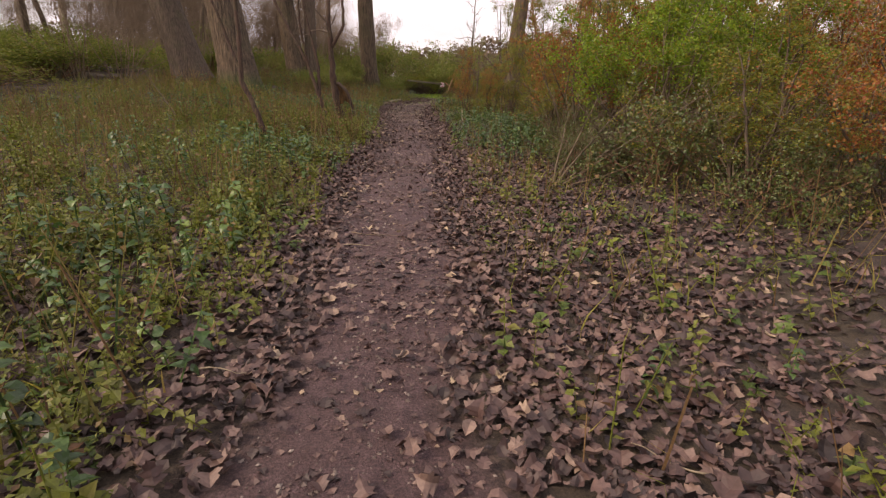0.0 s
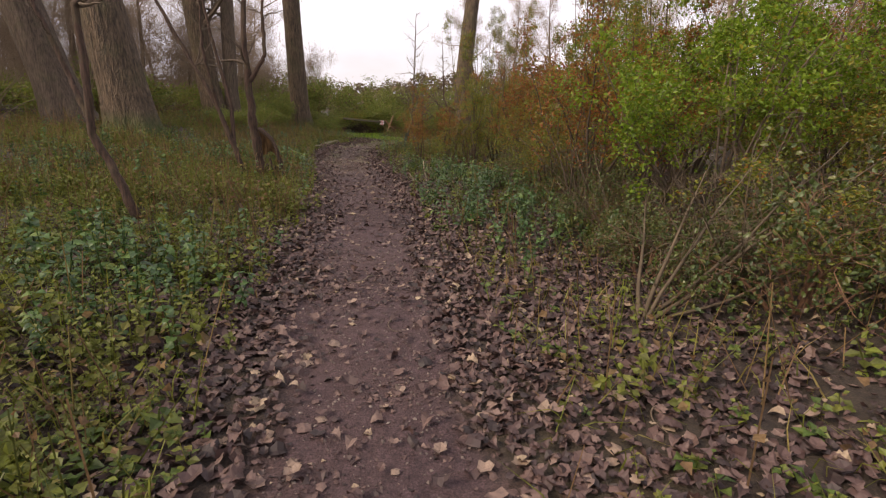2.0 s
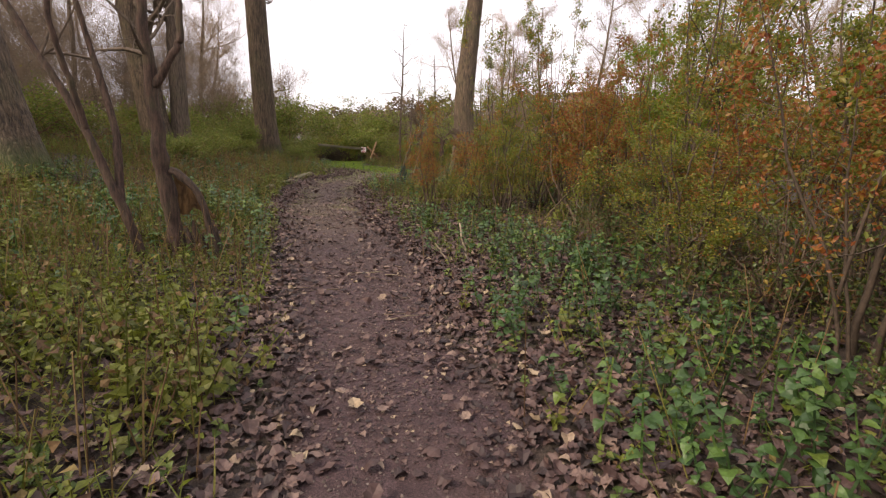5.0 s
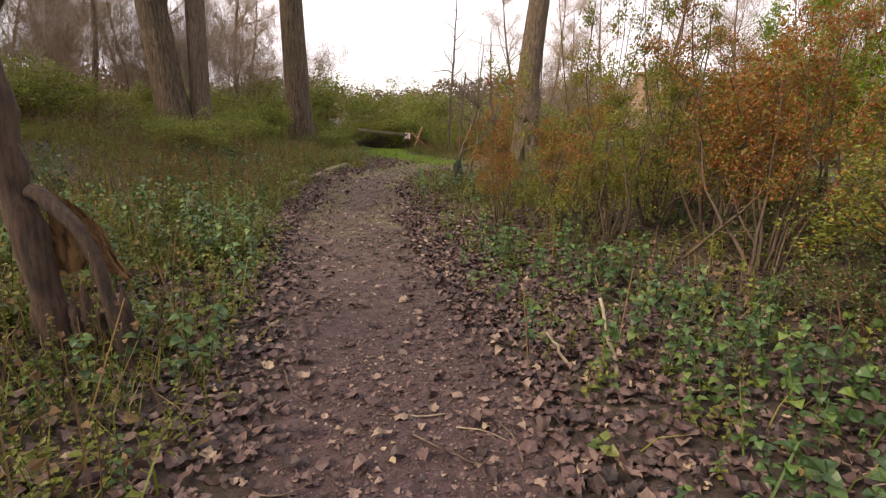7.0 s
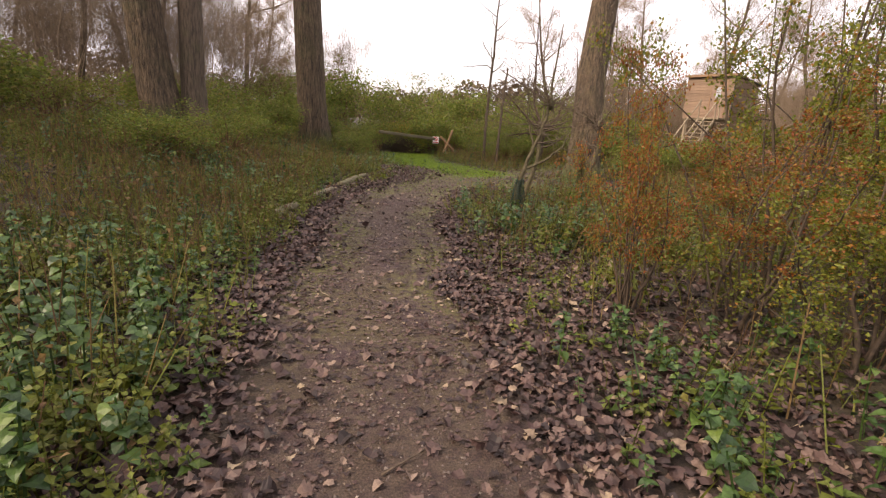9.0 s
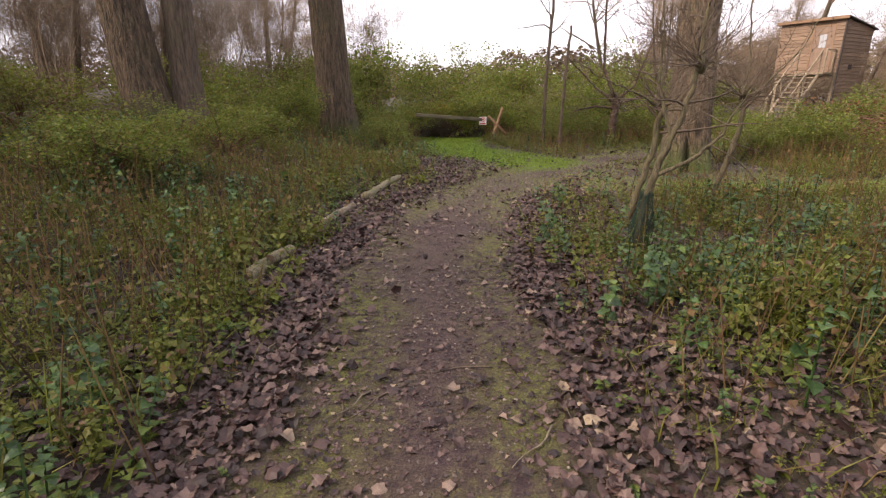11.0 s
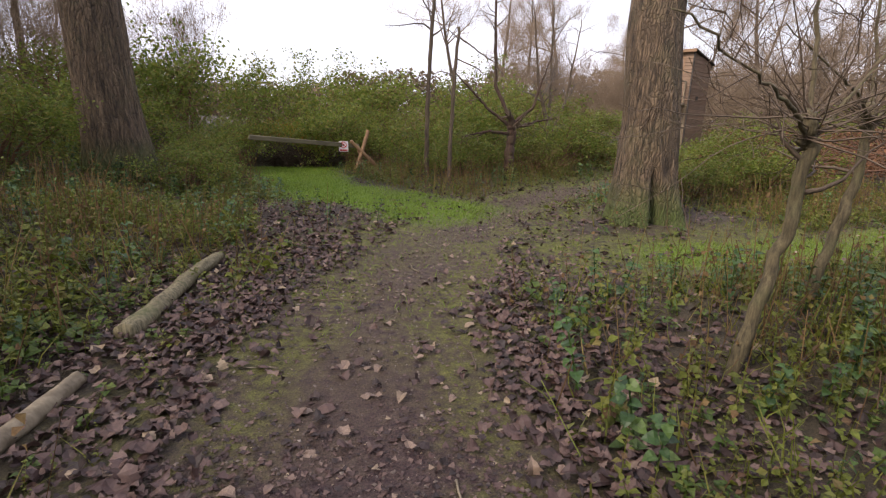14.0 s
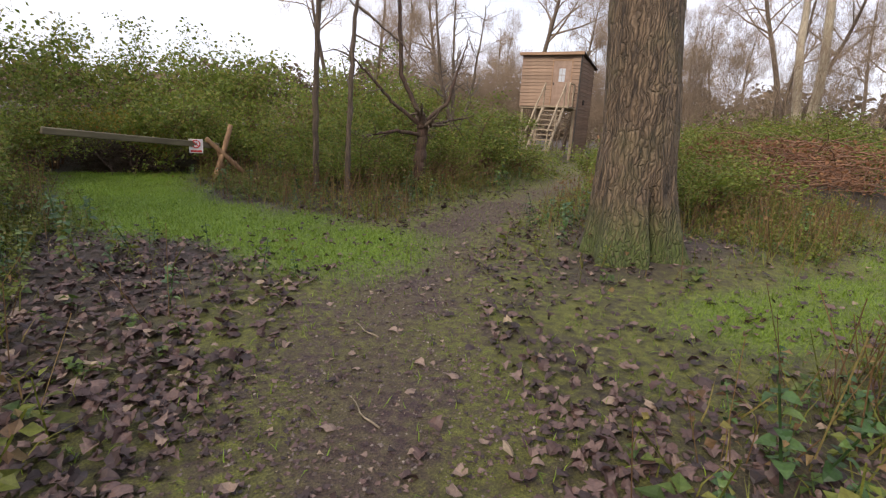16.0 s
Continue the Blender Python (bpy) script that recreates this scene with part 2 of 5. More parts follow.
def bark_mat(name, dark, light, moss=0.0, scale=1.0, depth=0.03, foot=False):
    m, nt, bs = nodes_of(name)
    ridges = noise_of(nt, 20 * scale, 6, (1, 1, 0.13))
    fine = noise_of(nt, 55 * scale, 4, (1, 1, 0.4))
    patch = noise_of(nt, 1.6 * scale, 4)
    c = ramp(nt, ridges, [(0.34, dark), (0.62, light)])
    relief = ridges
    if foot:
        tc = nt.nodes.new("ShaderNodeTexCoord")
        wv = put(nt, "ShaderNodeTexNoise", Scale=4.0, Detail=3)
        nt.links.new(tc.outputs["Object"], wv.inputs["Vector"])
        va = nt.nodes.new("ShaderNodeVectorMath")
        va.operation = "MULTIPLY_ADD"
        va.inputs[1].default_value = (0.16, 0.16, 0.3)
        nt.links.new(wv.outputs["Color"], va.inputs[0])
        nt.links.new(tc.outputs["Object"], va.inputs[2])
        mp = put(nt, "ShaderNodeMapping", Scale=(1, 1, 0.12))
        nt.links.new(va.outputs[0], mp.inputs[0])
        vo = put(nt, "ShaderNodeTexVoronoi", Scale=25.0)
        vo.feature = "DISTANCE_TO_EDGE"
        nt.links.new(mp.outputs[0], vo.inputs["Vector"])
        plate = ramp(nt, vo.outputs["Distance"], [(0.0, (0.0, 0.0, 0.0)), (0.12, (0.55, 0.55, 0.55)), (0.4, (1, 1, 1))])
        c = mixed(nt, 0.5, c, ramp(nt, vo.outputs["Distance"], [(0.0, (0.3, 0.27, 0.25)), (0.1, (0.85, 0.83, 0.8)), (0.35, (1.3, 1.25, 1.2))]), "MULTIPLY")
        relief = mixed(nt, 0.35, plate, ridges)
    c = mixed(nt, 0.5, c, ramp(nt, fine, [(0.3, (0.6, 0.58, 0.55)), (0.7, (1.25, 1.22, 1.2))]), "MULTIPLY")
    c = mixed(nt, ramp(nt, patch, [(0.5, (0, 0, 0)), (0.75, (moss,) * 3)]), c, (0.085, 0.1, 0.035))
    if foot:
        g = nt.nodes.new("ShaderNodeTexCoord")
        sep = nt.nodes.new("ShaderNodeSeparateXYZ")
        nt.links.new(g.outputs["Object"], sep.inputs[0])
        mr = put(nt, "ShaderNodeMapRange")
        for key, v in (("From Min", 0.75), ("From Max", 0.25), ("To Min", 0.0), ("To Max", 1.0)):
            mr.inputs[key].default_value = v
        nt.links.new(sep.outputs[2], mr.inputs[0])
        c = mixed(nt, mixed(nt, 1.0, mr.outputs[0], ramp(nt, fine, [(0.25, (0, 0, 0)), (0.5, (0.95,) * 3)]), "MULTIPLY"), c, (0.06, 0.085, 0.018))
    nt.links.new(c, bs.inputs["Base Color"])
    bs.inputs["Roughness"].default_value = 0.9
    ad = mixed(nt, 0.25, relief, fine)
    bump(nt, bs, ad, depth)
    return m


def plain_mat(name, a, b, scale, rough=0.8, depth=0.004, stretch=None, metal=0.0):
    m, nt, bs = nodes_of(name)
    n = noise_of(nt, scale, 6, stretch)
    c = ramp(nt, n, [(0.3, a), (0.7, b)])
    big = noise_of(nt, scale * 0.12, 3)
    c = mixed(nt, 0.6, c, ramp(nt, big, [(0.35, (0.7, 0.68, 0.66)), (0.7, (1.15, 1.15, 1.13))]), "MULTIPLY")
    oi = nt.nodes.new("ShaderNodeObjectInfo")
    c = mixed(nt, 0.55, c, ramp(nt, oi.outputs["Random"], [(0.0, (0.68, 0.66, 0.64)), (1.0, (1.2, 1.18, 1.16))]), "MULTIPLY")
    nt.links.new(c, bs.inputs["Base Color"])
    bs.inputs["Roughness"].default_value = rough
    bs.inputs["Metallic"].default_value = metal
    if depth:
        bump(nt, bs, n, depth)
    return m


def ground_mat():
    m, nt, bs = nodes_of("woodland_ground")

    def att(n):
        a = nt.nodes.new("ShaderNodeAttribute")
        a.attribute_name = n
        return a.outputs["Fac"]
    grit = noise_of(nt, 90, 6, rough=0.75)
    clod = noise_of(nt, 14, 6)
    patch = noise_of(nt, 1.7, 5)
    soil = ramp(nt, clod, [(0.3, (0.02, 0.013, 0.011)), (0.55, (0.045, 0.03, 0.023)), (0.75, (0.08, 0.055, 0.04))])
    earth = ramp(nt, clod, [(0.28, (0.032, 0.016, 0.018)), (0.5, (0.066, 0.036, 0.039)), (0.75, (0.115, 0.07, 0.073))])
    wide = noise_of(nt, 0.35, 5)
    soil = mixed(nt, ramp(nt, wide, [(0.42, (0, 0, 0)), (0.6, (0.4, 0.4, 0.4))]), soil, (0.085, 0.07, 0.03))
    earth = mixed(nt, ramp(nt, patch, [(0.4, (0, 0, 0)), (0.65, (0.6, 0.6, 0.6))]), earth, (0.085, 0.048, 0.044))
    mossc = ramp(nt, clod, [(0.3, (0.058, 0.06, 0.011)), (0.6, (0.118, 0.125, 0.02)), (0.8, (0.18, 0.195, 0.034))])
    lawnc = ramp(nt, clod, [(0.3, (0.085, 0.14, 0.018)), (0.6, (0.15, 0.25, 0.028)), (0.8, (0.2, 0.3, 0.04))])
    mossy = mixed(nt, 1.0, att("moss"), ramp(nt, mixed(nt, 0.5, patch, clod), [(0.38, (0, 0, 0)), (0.55, (0.95, 0.95, 0.95))]), "MULTIPLY")
    c = mixed(nt, att("path"), soil, earth)
    c = mixed(nt, mossy, c, mossc)
    c = mixed(nt, att("lawn"), c, lawnc)
    c = mixed(nt, 1.0, c, ramp(nt, grit, [(0.32, (0.3, 0.28, 0.27)), (0.5, (0.95, 0.95, 0.95)), (0.7, (2.0, 1.95, 1.9))]), "MULTIPLY")
    nt.links.new(c, bs.inputs["Base Color"])
    bs.inputs["Roughness"].default_value = 0.85
    bump(nt, bs, mixed(nt, 0.5, grit, clod), 0.035)
    return m


M_GROUND = ground_mat()
M_LITTER = leaf_mat("fallen_leaves", [(0.0, (0.02, 0.012, 0.012)), (0.25, (0.045, 0.025, 0.025)), (0.55, (0.08, 0.045, 0.043)), (0.8, (0.118, 0.071, 0.065)), (0.95, (0.185, 0.125, 0.11)), (1.0, (0.32, 0.25, 0.175))], 0.62, 0.08)
M_GREEN = leaf_mat("green_herbs", [(0.0, (0.045, 0.085, 0.018)), (0.4, (0.08, 0.14, 0.026)), (0.75, (0.125, 0.185, 0.038)), (1.0, (0.19, 0.21, 0.05))], 0.5, 0.42)
M_NETTLE = leaf_mat("nettle_leaves", [(0.0, (0.025, 0.062, 0.02)), (0.5, (0.05, 0.115, 0.032)), (0.85, (0.085, 0.165, 0.04)), (1.0, (0.14, 0.21, 0.045))], 0.45, 0.3)
M_DRY = leaf_mat("dry_stalks", [(0.0, (0.12, 0.07, 0.038)), (0.5, (0.21, 0.13, 0.065)), (0.8, (0.27, 0.185, 0.085)), (1.0, (0.2, 0.19, 0.05))], 0.8, 0.4)
M_GRASS = leaf_mat("grass_blades", [(0.0, (0.1, 0.12, 0.018)), (0.45, (0.17, 0.19, 0.03)), (0.8, (0.22, 0.215, 0.045)), (1.0, (0.28, 0.2, 0.085))], 0.6, 0.48)
M_SPRIG = leaf_mat("leafy_sprigs", [(0.0, (0.085, 0.1, 0.02)), (0.35, (0.15, 0.18, 0.03)), (0.7, (0.185, 0.23, 0.036)), (0.86, (0.21, 0.21, 0.05)), (0.93, (0.19, 0.12, 0.06)), (1.0, (0.14, 0.075, 0.04))], 0.55, 0.45)
M_LAWN = leaf_mat("lawn_blades", [(0.0, (0.105, 0.18, 0.016)), (0.5, (0.17, 0.28, 0.026)), (1.0, (0.23, 0.33, 0.04))], 0.55, 0.4)
M_RUST = leaf_mat("rusty_leaves", [(0.0, (0.17, 0.045, 0.018)), (0.25, (0.32, 0.095, 0.028)), (0.48, (0.36, 0.17, 0.04)), (0.65, (0.24, 0.19, 0.036)), (1.0, (0.125, 0.175, 0.03))], 0.5, 0.48)
M_OLIVE = leaf_mat("olive_leaves", [(0.0, (0.095, 0.12, 0.018)), (0.5, (0.16, 0.2, 0.028)), (0.8, (0.24, 0.255, 0.035)), (0.92, (0.32, 0.19, 0.035)), (1.0, (0.37, 0.13, 0.03))], 0.5, 0.48)
M_VIVID = leaf_mat("bright_green_leaves", [(0.0, (0.095, 0.17, 0.014)), (0.5, (0.165, 0.285, 0.022)), (0.85, (0.24, 0.36, 0.032)), (1.0, (0.3, 0.23, 0.03))], 0.5, 0.5)
M_DARKLEAF = leaf_mat("dark_bramble_leaves", [(0.0, (0.035, 0.06, 0.018)), (0.6, (0.07, 0.11, 0.028)), (1.0, (0.13, 0.14, 0.035))], 0.4, 0.2)
M_HEDGE = leaf_mat("hedge_leaves", [(0.0, (0.09, 0.13, 0.022)), (0.4, (0.15, 0.21, 0.034)), (0.75, (0.21, 0.27, 0.045)), (1.0, (0.27, 0.23, 0.07))], 0.55, 0.45)
# lightened brown: the haze of distance is mixed into this colour
M_FAR = leaf_mat("hazed_far_twigs", [(0.0, (0.1, 0.08, 0.058)), (0.5, (0.16, 0.12, 0.085)), (0.85, (0.2, 0.145, 0.1)), (1.0, (0.15, 0.145, 0.07))], 0.9, 0.2)
M_BARK = bark_mat("oak_bark", (0.042, 0.03, 0.021), (0.168, 0.12, 0.078), 0.35, 1.0, 0.05, True)
M_BARK2 = bark_mat("alder_bark", (0.05, 0.037, 0.028), (0.14, 0.102, 0.073), 0.3, 1.6, 0.02)
M_BARKRED = bark_mat("elder_bark", (0.026, 0.016, 0.011), (0.088, 0.05, 0.034), 0.25, 2.2, 0.015)
M_BARKDARK = bark_mat("dark_bark_and_shade", (0.02, 0.014, 0.01), (0.075, 0.045, 0.03), 0.1, 2.0, 0.02)
M_ROT = plain_mat("rotten_wood", (0.06, 0.03, 0.012), (0.26, 0.145, 0.055), 14, 0.95, 0.02, (1, 1, 0.2))
M_PALE = bark_mat("pale_bark", (0.22, 0.18, 0.13), (0.42, 0.37, 0.28), 0.3, 1.2, 0.01)
M_TWIG = plain_mat("twig_bark", (0.065, 0.047, 0.034), (0.165, 0.122, 0.087), 30, 0.9, 0.003)
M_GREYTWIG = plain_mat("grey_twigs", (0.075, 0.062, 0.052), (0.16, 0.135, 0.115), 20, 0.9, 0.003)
# paler than the near twigs, with distance haze put into the colour
M_HAZETWIG = plain_mat("hazed_grey_twigs", (0.165, 0.12, 0.085), (0.3, 0.23, 0.165), 20, 0.9, 0.003)
M_BRAMBLE = plain_mat("bramble_canes", (0.1, 0.045, 0.03), (0.2, 0.11, 0.06), 25, 0.8, 0.003)
M_DEADWOOD = plain_mat("dead_wood", (0.14, 0.11, 0.075), (0.32, 0.27, 0.19), 18, 0.85, 0.008, (1, 1, 0.25))
M_CANE = plain_mat("shrub_canes", (0.05, 0.036, 0.022), (0.125, 0.094, 0.058), 18, 0.85, 0.004, (1, 1, 0.3))
M_DARKTWIG = plain_mat("dark_shrub_stems", (0.04, 0.028, 0.02), (0.105, 0.075, 0.052), 25, 0.85, 0.004)
M_MOSSLOG = bark_mat("mossy_log", (0.075, 0.066, 0.036), (0.23, 0.2, 0.12), 0.9, 2.5, 0.015)
M_YOUNG = bark_mat("young_olive_bark", (0.05, 0.04, 0.024), (0.145, 0.12, 0.066), 0.5, 3.0, 0.006)
M_PEBBLE = leaf_mat("pebbles", [(0.0, (0.08, 0.06, 0.055)), (0.6, (0.13, 0.1, 0.094)), (0.93, (0.19, 0.155, 0.145)), (1.0, (0.3, 0.26, 0.24))], 0.75, 0.0)


def part(name, me, material, parent=None, label=""):
    ob = new(name, me)
    if material and not me.materials:
        me.materials.append(material)
    if parent:
        ob.parent = parent
    return tagged(ob, label=label)


def thing(name, label, category, x=0.0, y=0.0, z=0.0, group="", rz=0.0):
    ob = new(name)
    ob.empty_display_size = 0.2
    ob.matrix_basis = pose(x, y, z, 0, 0, rz)
    return tagged(ob, label, category, group)


# ---- ground: one sheet to the horizon ----
def lines(a, b, step, reach, grow=1.17):
    inner = np.arange(a, b + step / 2, step)
    out, s, lo, hi = [], step, a, inner[-1]
    left, right = [], []
    while lo > -reach:
        s *= grow
        lo, hi = lo - s, hi + s
        left.append(lo)
        right.append(hi)
    return np.concatenate([left[::-1], inner, right])


GX, GY = lines(-4.2, 5.5, 0.075, 2500), lines(-2.0, 33.0, 0.075, 2500)
gx, gy = np.meshgrid(GX, GY)
fx, fy = gx.ravel(), gy.ravel()
nx, ny = len(GX), len(GY)
gi = (np.arange(ny - 1)[:, None] * nx + np.arange(nx - 1)[None]).ravel()
ground_me = mesh_of("ground", np.stack([fx, fy, height(fx, fy)], -1), [np.stack([gi, gi + 1, gi + nx + 1, gi + nx], -1)], True)
zp, zm, zl, zv, _ = zones(fx, fy)
for key, val in (("path", zp), ("moss", zm), ("lawn", zl)):
    ground_me.attributes.new(key, "FLOAT", "POINT").data.foreach_set("value", val.astype(np.float32))
ground_me.materials.append(M_GROUND)
ground = tagged(new("ground", ground_me), "woodland ground with a trodden earth path, moss and leaf litter", "ground", kind="structure")


# ---- leaf and plant prototypes ----
DIAMOND = (np.array([(0, 0, 0), (-0.32, 0.48, 0.09), (0, 1, -0.06), (0.32, 0.48, 0.09)]), np.array([(0, 2, 1), (0, 3, 2)]))


def leaf_proto(outline, fold=0.12, curl=0.1, seed=0):
    """A leaf from its right half outline (x, y), folded along the midrib and curled."""
    r = np.random.default_rng(seed)
    k = len(outline)
    ys = np.array([o[1] for o in outline])
    xs = np.array([o[0] for o in outline])
    v = []
    for sx in (1, -1):
        for x, y in zip(xs, ys):
            v.append((sx * x, y, fold * x * 2 - curl * (y - 0.4) ** 2 * 2 + r.uniform(-0.04, 0.04)))
    for y in ys:
        v.append((0, y, -curl * (y - 0.4) ** 2 * 2))
    t = []
    for i in range(k - 1):
        for s in (0, 1):
            a, b, c, d = s * k + i, s * k + i + 1, 2 * k + i, 2 * k + i + 1
            if xs[i] > 0:
                t.append((c, a, b) if s == 0 else (c, b, a))
            if xs[i + 1] > 0:
                t.append((c, b, d) if s == 0 else (c, d, b))
    return np.array(v), np.array(t)


OVAL = leaf_proto([(0, 0), (0.26, 0.25), (0.3, 0.5), (0.17, 0.8), (0, 1)], 0.16, 0.22, 1)
HEART = leaf_proto([(0, 0.02), (0.36, 0.0), (0.46, 0.25), (0.3, 0.62), (0, 1)], 0.12, 0.3, 2)
MAPLE = leaf_proto([(0, 0.0), (0.42, 0.1), (0.36, 0.42), (0.46, 0.66), (0, 1)], -0.1, 0.35, 3)
MAPLE2 = leaf_proto([(0, 0.0), (0.45, 0.15), (0.33, 0.5), (0.36, 0.74), (0, 1)], 0.24, -0.4, 4)
LOBED = leaf_proto([(0, 0), (0.2, 0.02), (0.42, 0.07), (0.28, 0.24), (0.5, 0.4), (0.27, 0.5), (0.3, 0.7), (0.12, 0.78), (0, 1)], 0.1, 0.3, 11)
LOBED2 = leaf_proto([(0, 0), (0.24, 0.05), (0.46, 0.14), (0.25, 0.3), (0.44, 0.52), (0.2, 0.6), (0.22, 0.8), (0.09, 0.86), (0, 1)], -0.2, -0.45, 12)
LOBED3 = leaf_proto([(0, 0), (0.16, 0.03), (0.38, 0.1), (0.3, 0.26), (0.52, 0.34), (0.33, 0.5), (0.24, 0.72), (0.1, 0.8), (0, 1)], 0.34, 0.6, 13)
FALLEN = [MAPLE, MAPLE2, leaf_proto([(0, 0), (0.28, 0.2), (0.36, 0.5), (0.2, 0.82), (0, 1)], 0.3, 0.5, 5)]
LITE = leaf_proto([(0, 0), (0.42, 0.33), (0, 1)], 0.14, 0.2, 6)
LITE2 = leaf_proto([(0, 0), (0.5, 0.2), (0.25, 0.55), (0, 1)], 0.14, 0.25, 7)
SPIKE = (np.array([(-0.005, -0.003, 0), (0.005, -0.003, 0), (0, 0.006, 0), (0.03, 0.02, 1)]), np.array([(0, 1, 3), (1, 2, 3), (2, 0, 3)]))
BLADE = (np.array([(-0.012, 0, 0), (0.012, 0, 0), (-0.009, 0.06, 0.5), (0.009, 0.06, 0.5), (0, 0.3, 0.95)]), np.array([(0, 1, 3), (0, 3, 2), (2, 3, 4)]))
STALK = (np.array([(-0.006, 0, 0), (0.006, 0, 0), (0.0, 0.008, 0), (-0.004, 0.03, 1.0), (0.004, 0.03, 1.0), (0.0, 0.036, 1.0)]),
         np.array([(0, 1, 4), (0, 4, 3), (1, 2, 5), (1, 5, 4), (2, 0, 3), (2, 3, 5)]))


def joined(parts):
    v, t, n = [], [], 0
    for pv, pt in parts:
        v.append(pv)
        t.append(pt + n)
        n += len(pv)
    return np.concatenate(v), np.concatenate(t)


def posed(proto, m):
    pv, pt = proto
    m = np.array(m)
    return pv @ m[:3, :3].T + m[:3, 3], pt


def herb(seed, levels, leaf, size, droop, rise):
    """An upright herb: a thin stem with pairs of leaves, level by level."""
    r = random.Random(seed)
    out = [posed(STALK, Matrix.Diagonal((0.8, 0.8, rise, 1)))]
    for i in range(levels):
        z = rise * (0.25 + 0.75 * (i + 0.6) / levels)
        for s in range(2 if i < levels - 1 else 3):
            yaw = i * 90 + s * (180 if i < levels - 1 else 120) + r.uniform(-25, 25)
            k = size * r.uniform(0.75, 1.2) * (1.1 - 0.35 * i / levels)
            out.append(posed(leaf, pose(0, 0.03 * z, z, 0, 0, yaw) @ pose(0, 0.01, 0, r.uniform(-10, 25) - droop, r.uniform(-15, 15), 0) @ Matrix.Scale(k, 4)))
    return joined(out)


def sprig(seed, count, size, rise):
    """A weak-stemmed sprig set all along with small leaves."""
    r = random.Random(seed)
    out = [posed(STALK, Matrix.Diagonal((0.6, 0.6, rise, 1)))]
    for i in range(count):
        z = rise * (0.12 + 0.88 * (i + r.random()) / count)
        k = size * r.uniform(0.6, 1.25) * (1.15 - 0.5 * z / rise)
        out.append(posed(DIAMOND, pose(0, 0.035 * z, z, 0, 0, i * 137 + r.uniform(-30, 30)) @ pose(0, 0.006, 0, r.uniform(-30, 35), r.uniform(-20, 20), 0) @ Matrix.Diagonal((k * 1.15, k, k, 1))))
    return joined(out)


SPRIGS = [sprig(71, 13, 0.055, 0.3), sprig(72, 10, 0.065, 0.22), sprig(73, 15, 0.048, 0.36)]
NETTLES = [herb(s, 5, HEART, 0.056, 20, 0.32) for s in (1, 2, 3)]
LOWHERBS = [herb(s, 2, leaf, 0.075, 5, 0.11) for s, leaf in ((4, LITE2), (5, LITE), (6, LITE))]


def sample(n, x0, x1, y0, y1, density):
    """n places drawn by a density of 0 to 1 over a rectangle."""
    out = np.zeros((0, 2))
    while len(out) < n:
        p = np.stack([rng.uniform(x0, x1, n * 2), rng.uniform(y0, y1, n * 2)], -1)
        out = np.vstack([out, p[rng.random(len(p)) < density(p[:, 0], p[:, 1])]])
    return out[:n]


def on_ground(p, lift=0.0):
    return np.column_stack([p, height(p[:, 0], p[:, 1]) + lift])


def near(x, y, reach):
    """Falls off away from the walked line."""
    return np.clip(1.15 - dist_line(x, y, MAIN) / reach, 0.03, 1)


# ---- undergrowth ----
def cleared(x, y):
    """Open, trampled places: 1 is open."""
    side = (path_x(np.clip(y, -8, 24.6)) - x > 0)
    strip = (1 - smooth(0.3, 0.8, dist_line(x, y, MAIN) - 0.75)) * smooth(17, 20, y) * side
    foot = 1 - smooth(1.2, 2.3, np.hypot(x - 3.2, y - 26.7))
    cross = (1 - smooth(1.6, 2.4, np.hypot(x - 0.4, y - 26.6)))
    green = 1 - smooth(1.0, 1.5, dist_line(x, y, LAWN))
    west = 1 - smooth(0.5, 1.15, dist_line(x, y, [(-1.3, 26.5), (-1.2, 29.5)]))
    logs = 1 - smooth(0.14, 0.34, np.minimum(dist_line(x, y, [(-2.9, 22.7), (-2.5, 24.2), (-2.14, 26.1)]), dist_line(x, y, [(-2.9, 20.6), (-2.76, 21.5)])))
    return np.clip(np.maximum.reduce([strip, foot, cross, green, west, logs]), 0, 1)


def off_path(x, y):
    p, m, l, v, e = zones(x, y)
    ds = dist_line(x, y, SIDE)
    return smooth(0.05, 0.75, e) * (1 - l) * smooth(0.5, 1.1, ds + 2 * (y < 24)) * (1 - 0.93 * cleared(x, y)), v


# ---- fallen leaves ----
def litter_density(x, y):
    p, m, l, v, e = zones(x, y)
    edge = np.exp(-((e - 0.22) / 0.36) ** 2)
    east = x > path_x(np.clip(y, -8, 24))
    carpet = 0.16 + 0.42 * east * (1 - smooth(19, 23, y))
    return (1 - 0.7 * east * smooth(24.4, 25.4, y)) * np.clip((0.05 * p + 0.75 * edge * (1 - 0.55 * p) + 0.45 * v * (1 - p)) * (0.3 + 1.3 * fbm(x, y, 1.1, 21)) * (1 - 0.7 * l) * (1 - 0.55 * m) + carpet * (1 - p) * (1 - l), 0, 1)


def strewn(buf, n, x0, x1, y0, y1, density, protos, lo, hi, tilt, lift):
    for proto in protos:
        p = sample(n, x0, x1, y0, y1, density)
        up = np.column_stack([np.zeros((n, 2)), rng.uniform(0, lift, n)])
        flat = rng.random(n) < 0.8
        rot = np.where(flat[:, None, None], turns(n, tilt), turns(n, 1.2))
        buf.scatter(proto, on_ground(p, 0.01) + up, rot, rng.uniform(lo, hi, n) * np.where(rng.random(n) < 0.3, 0.65, 1))


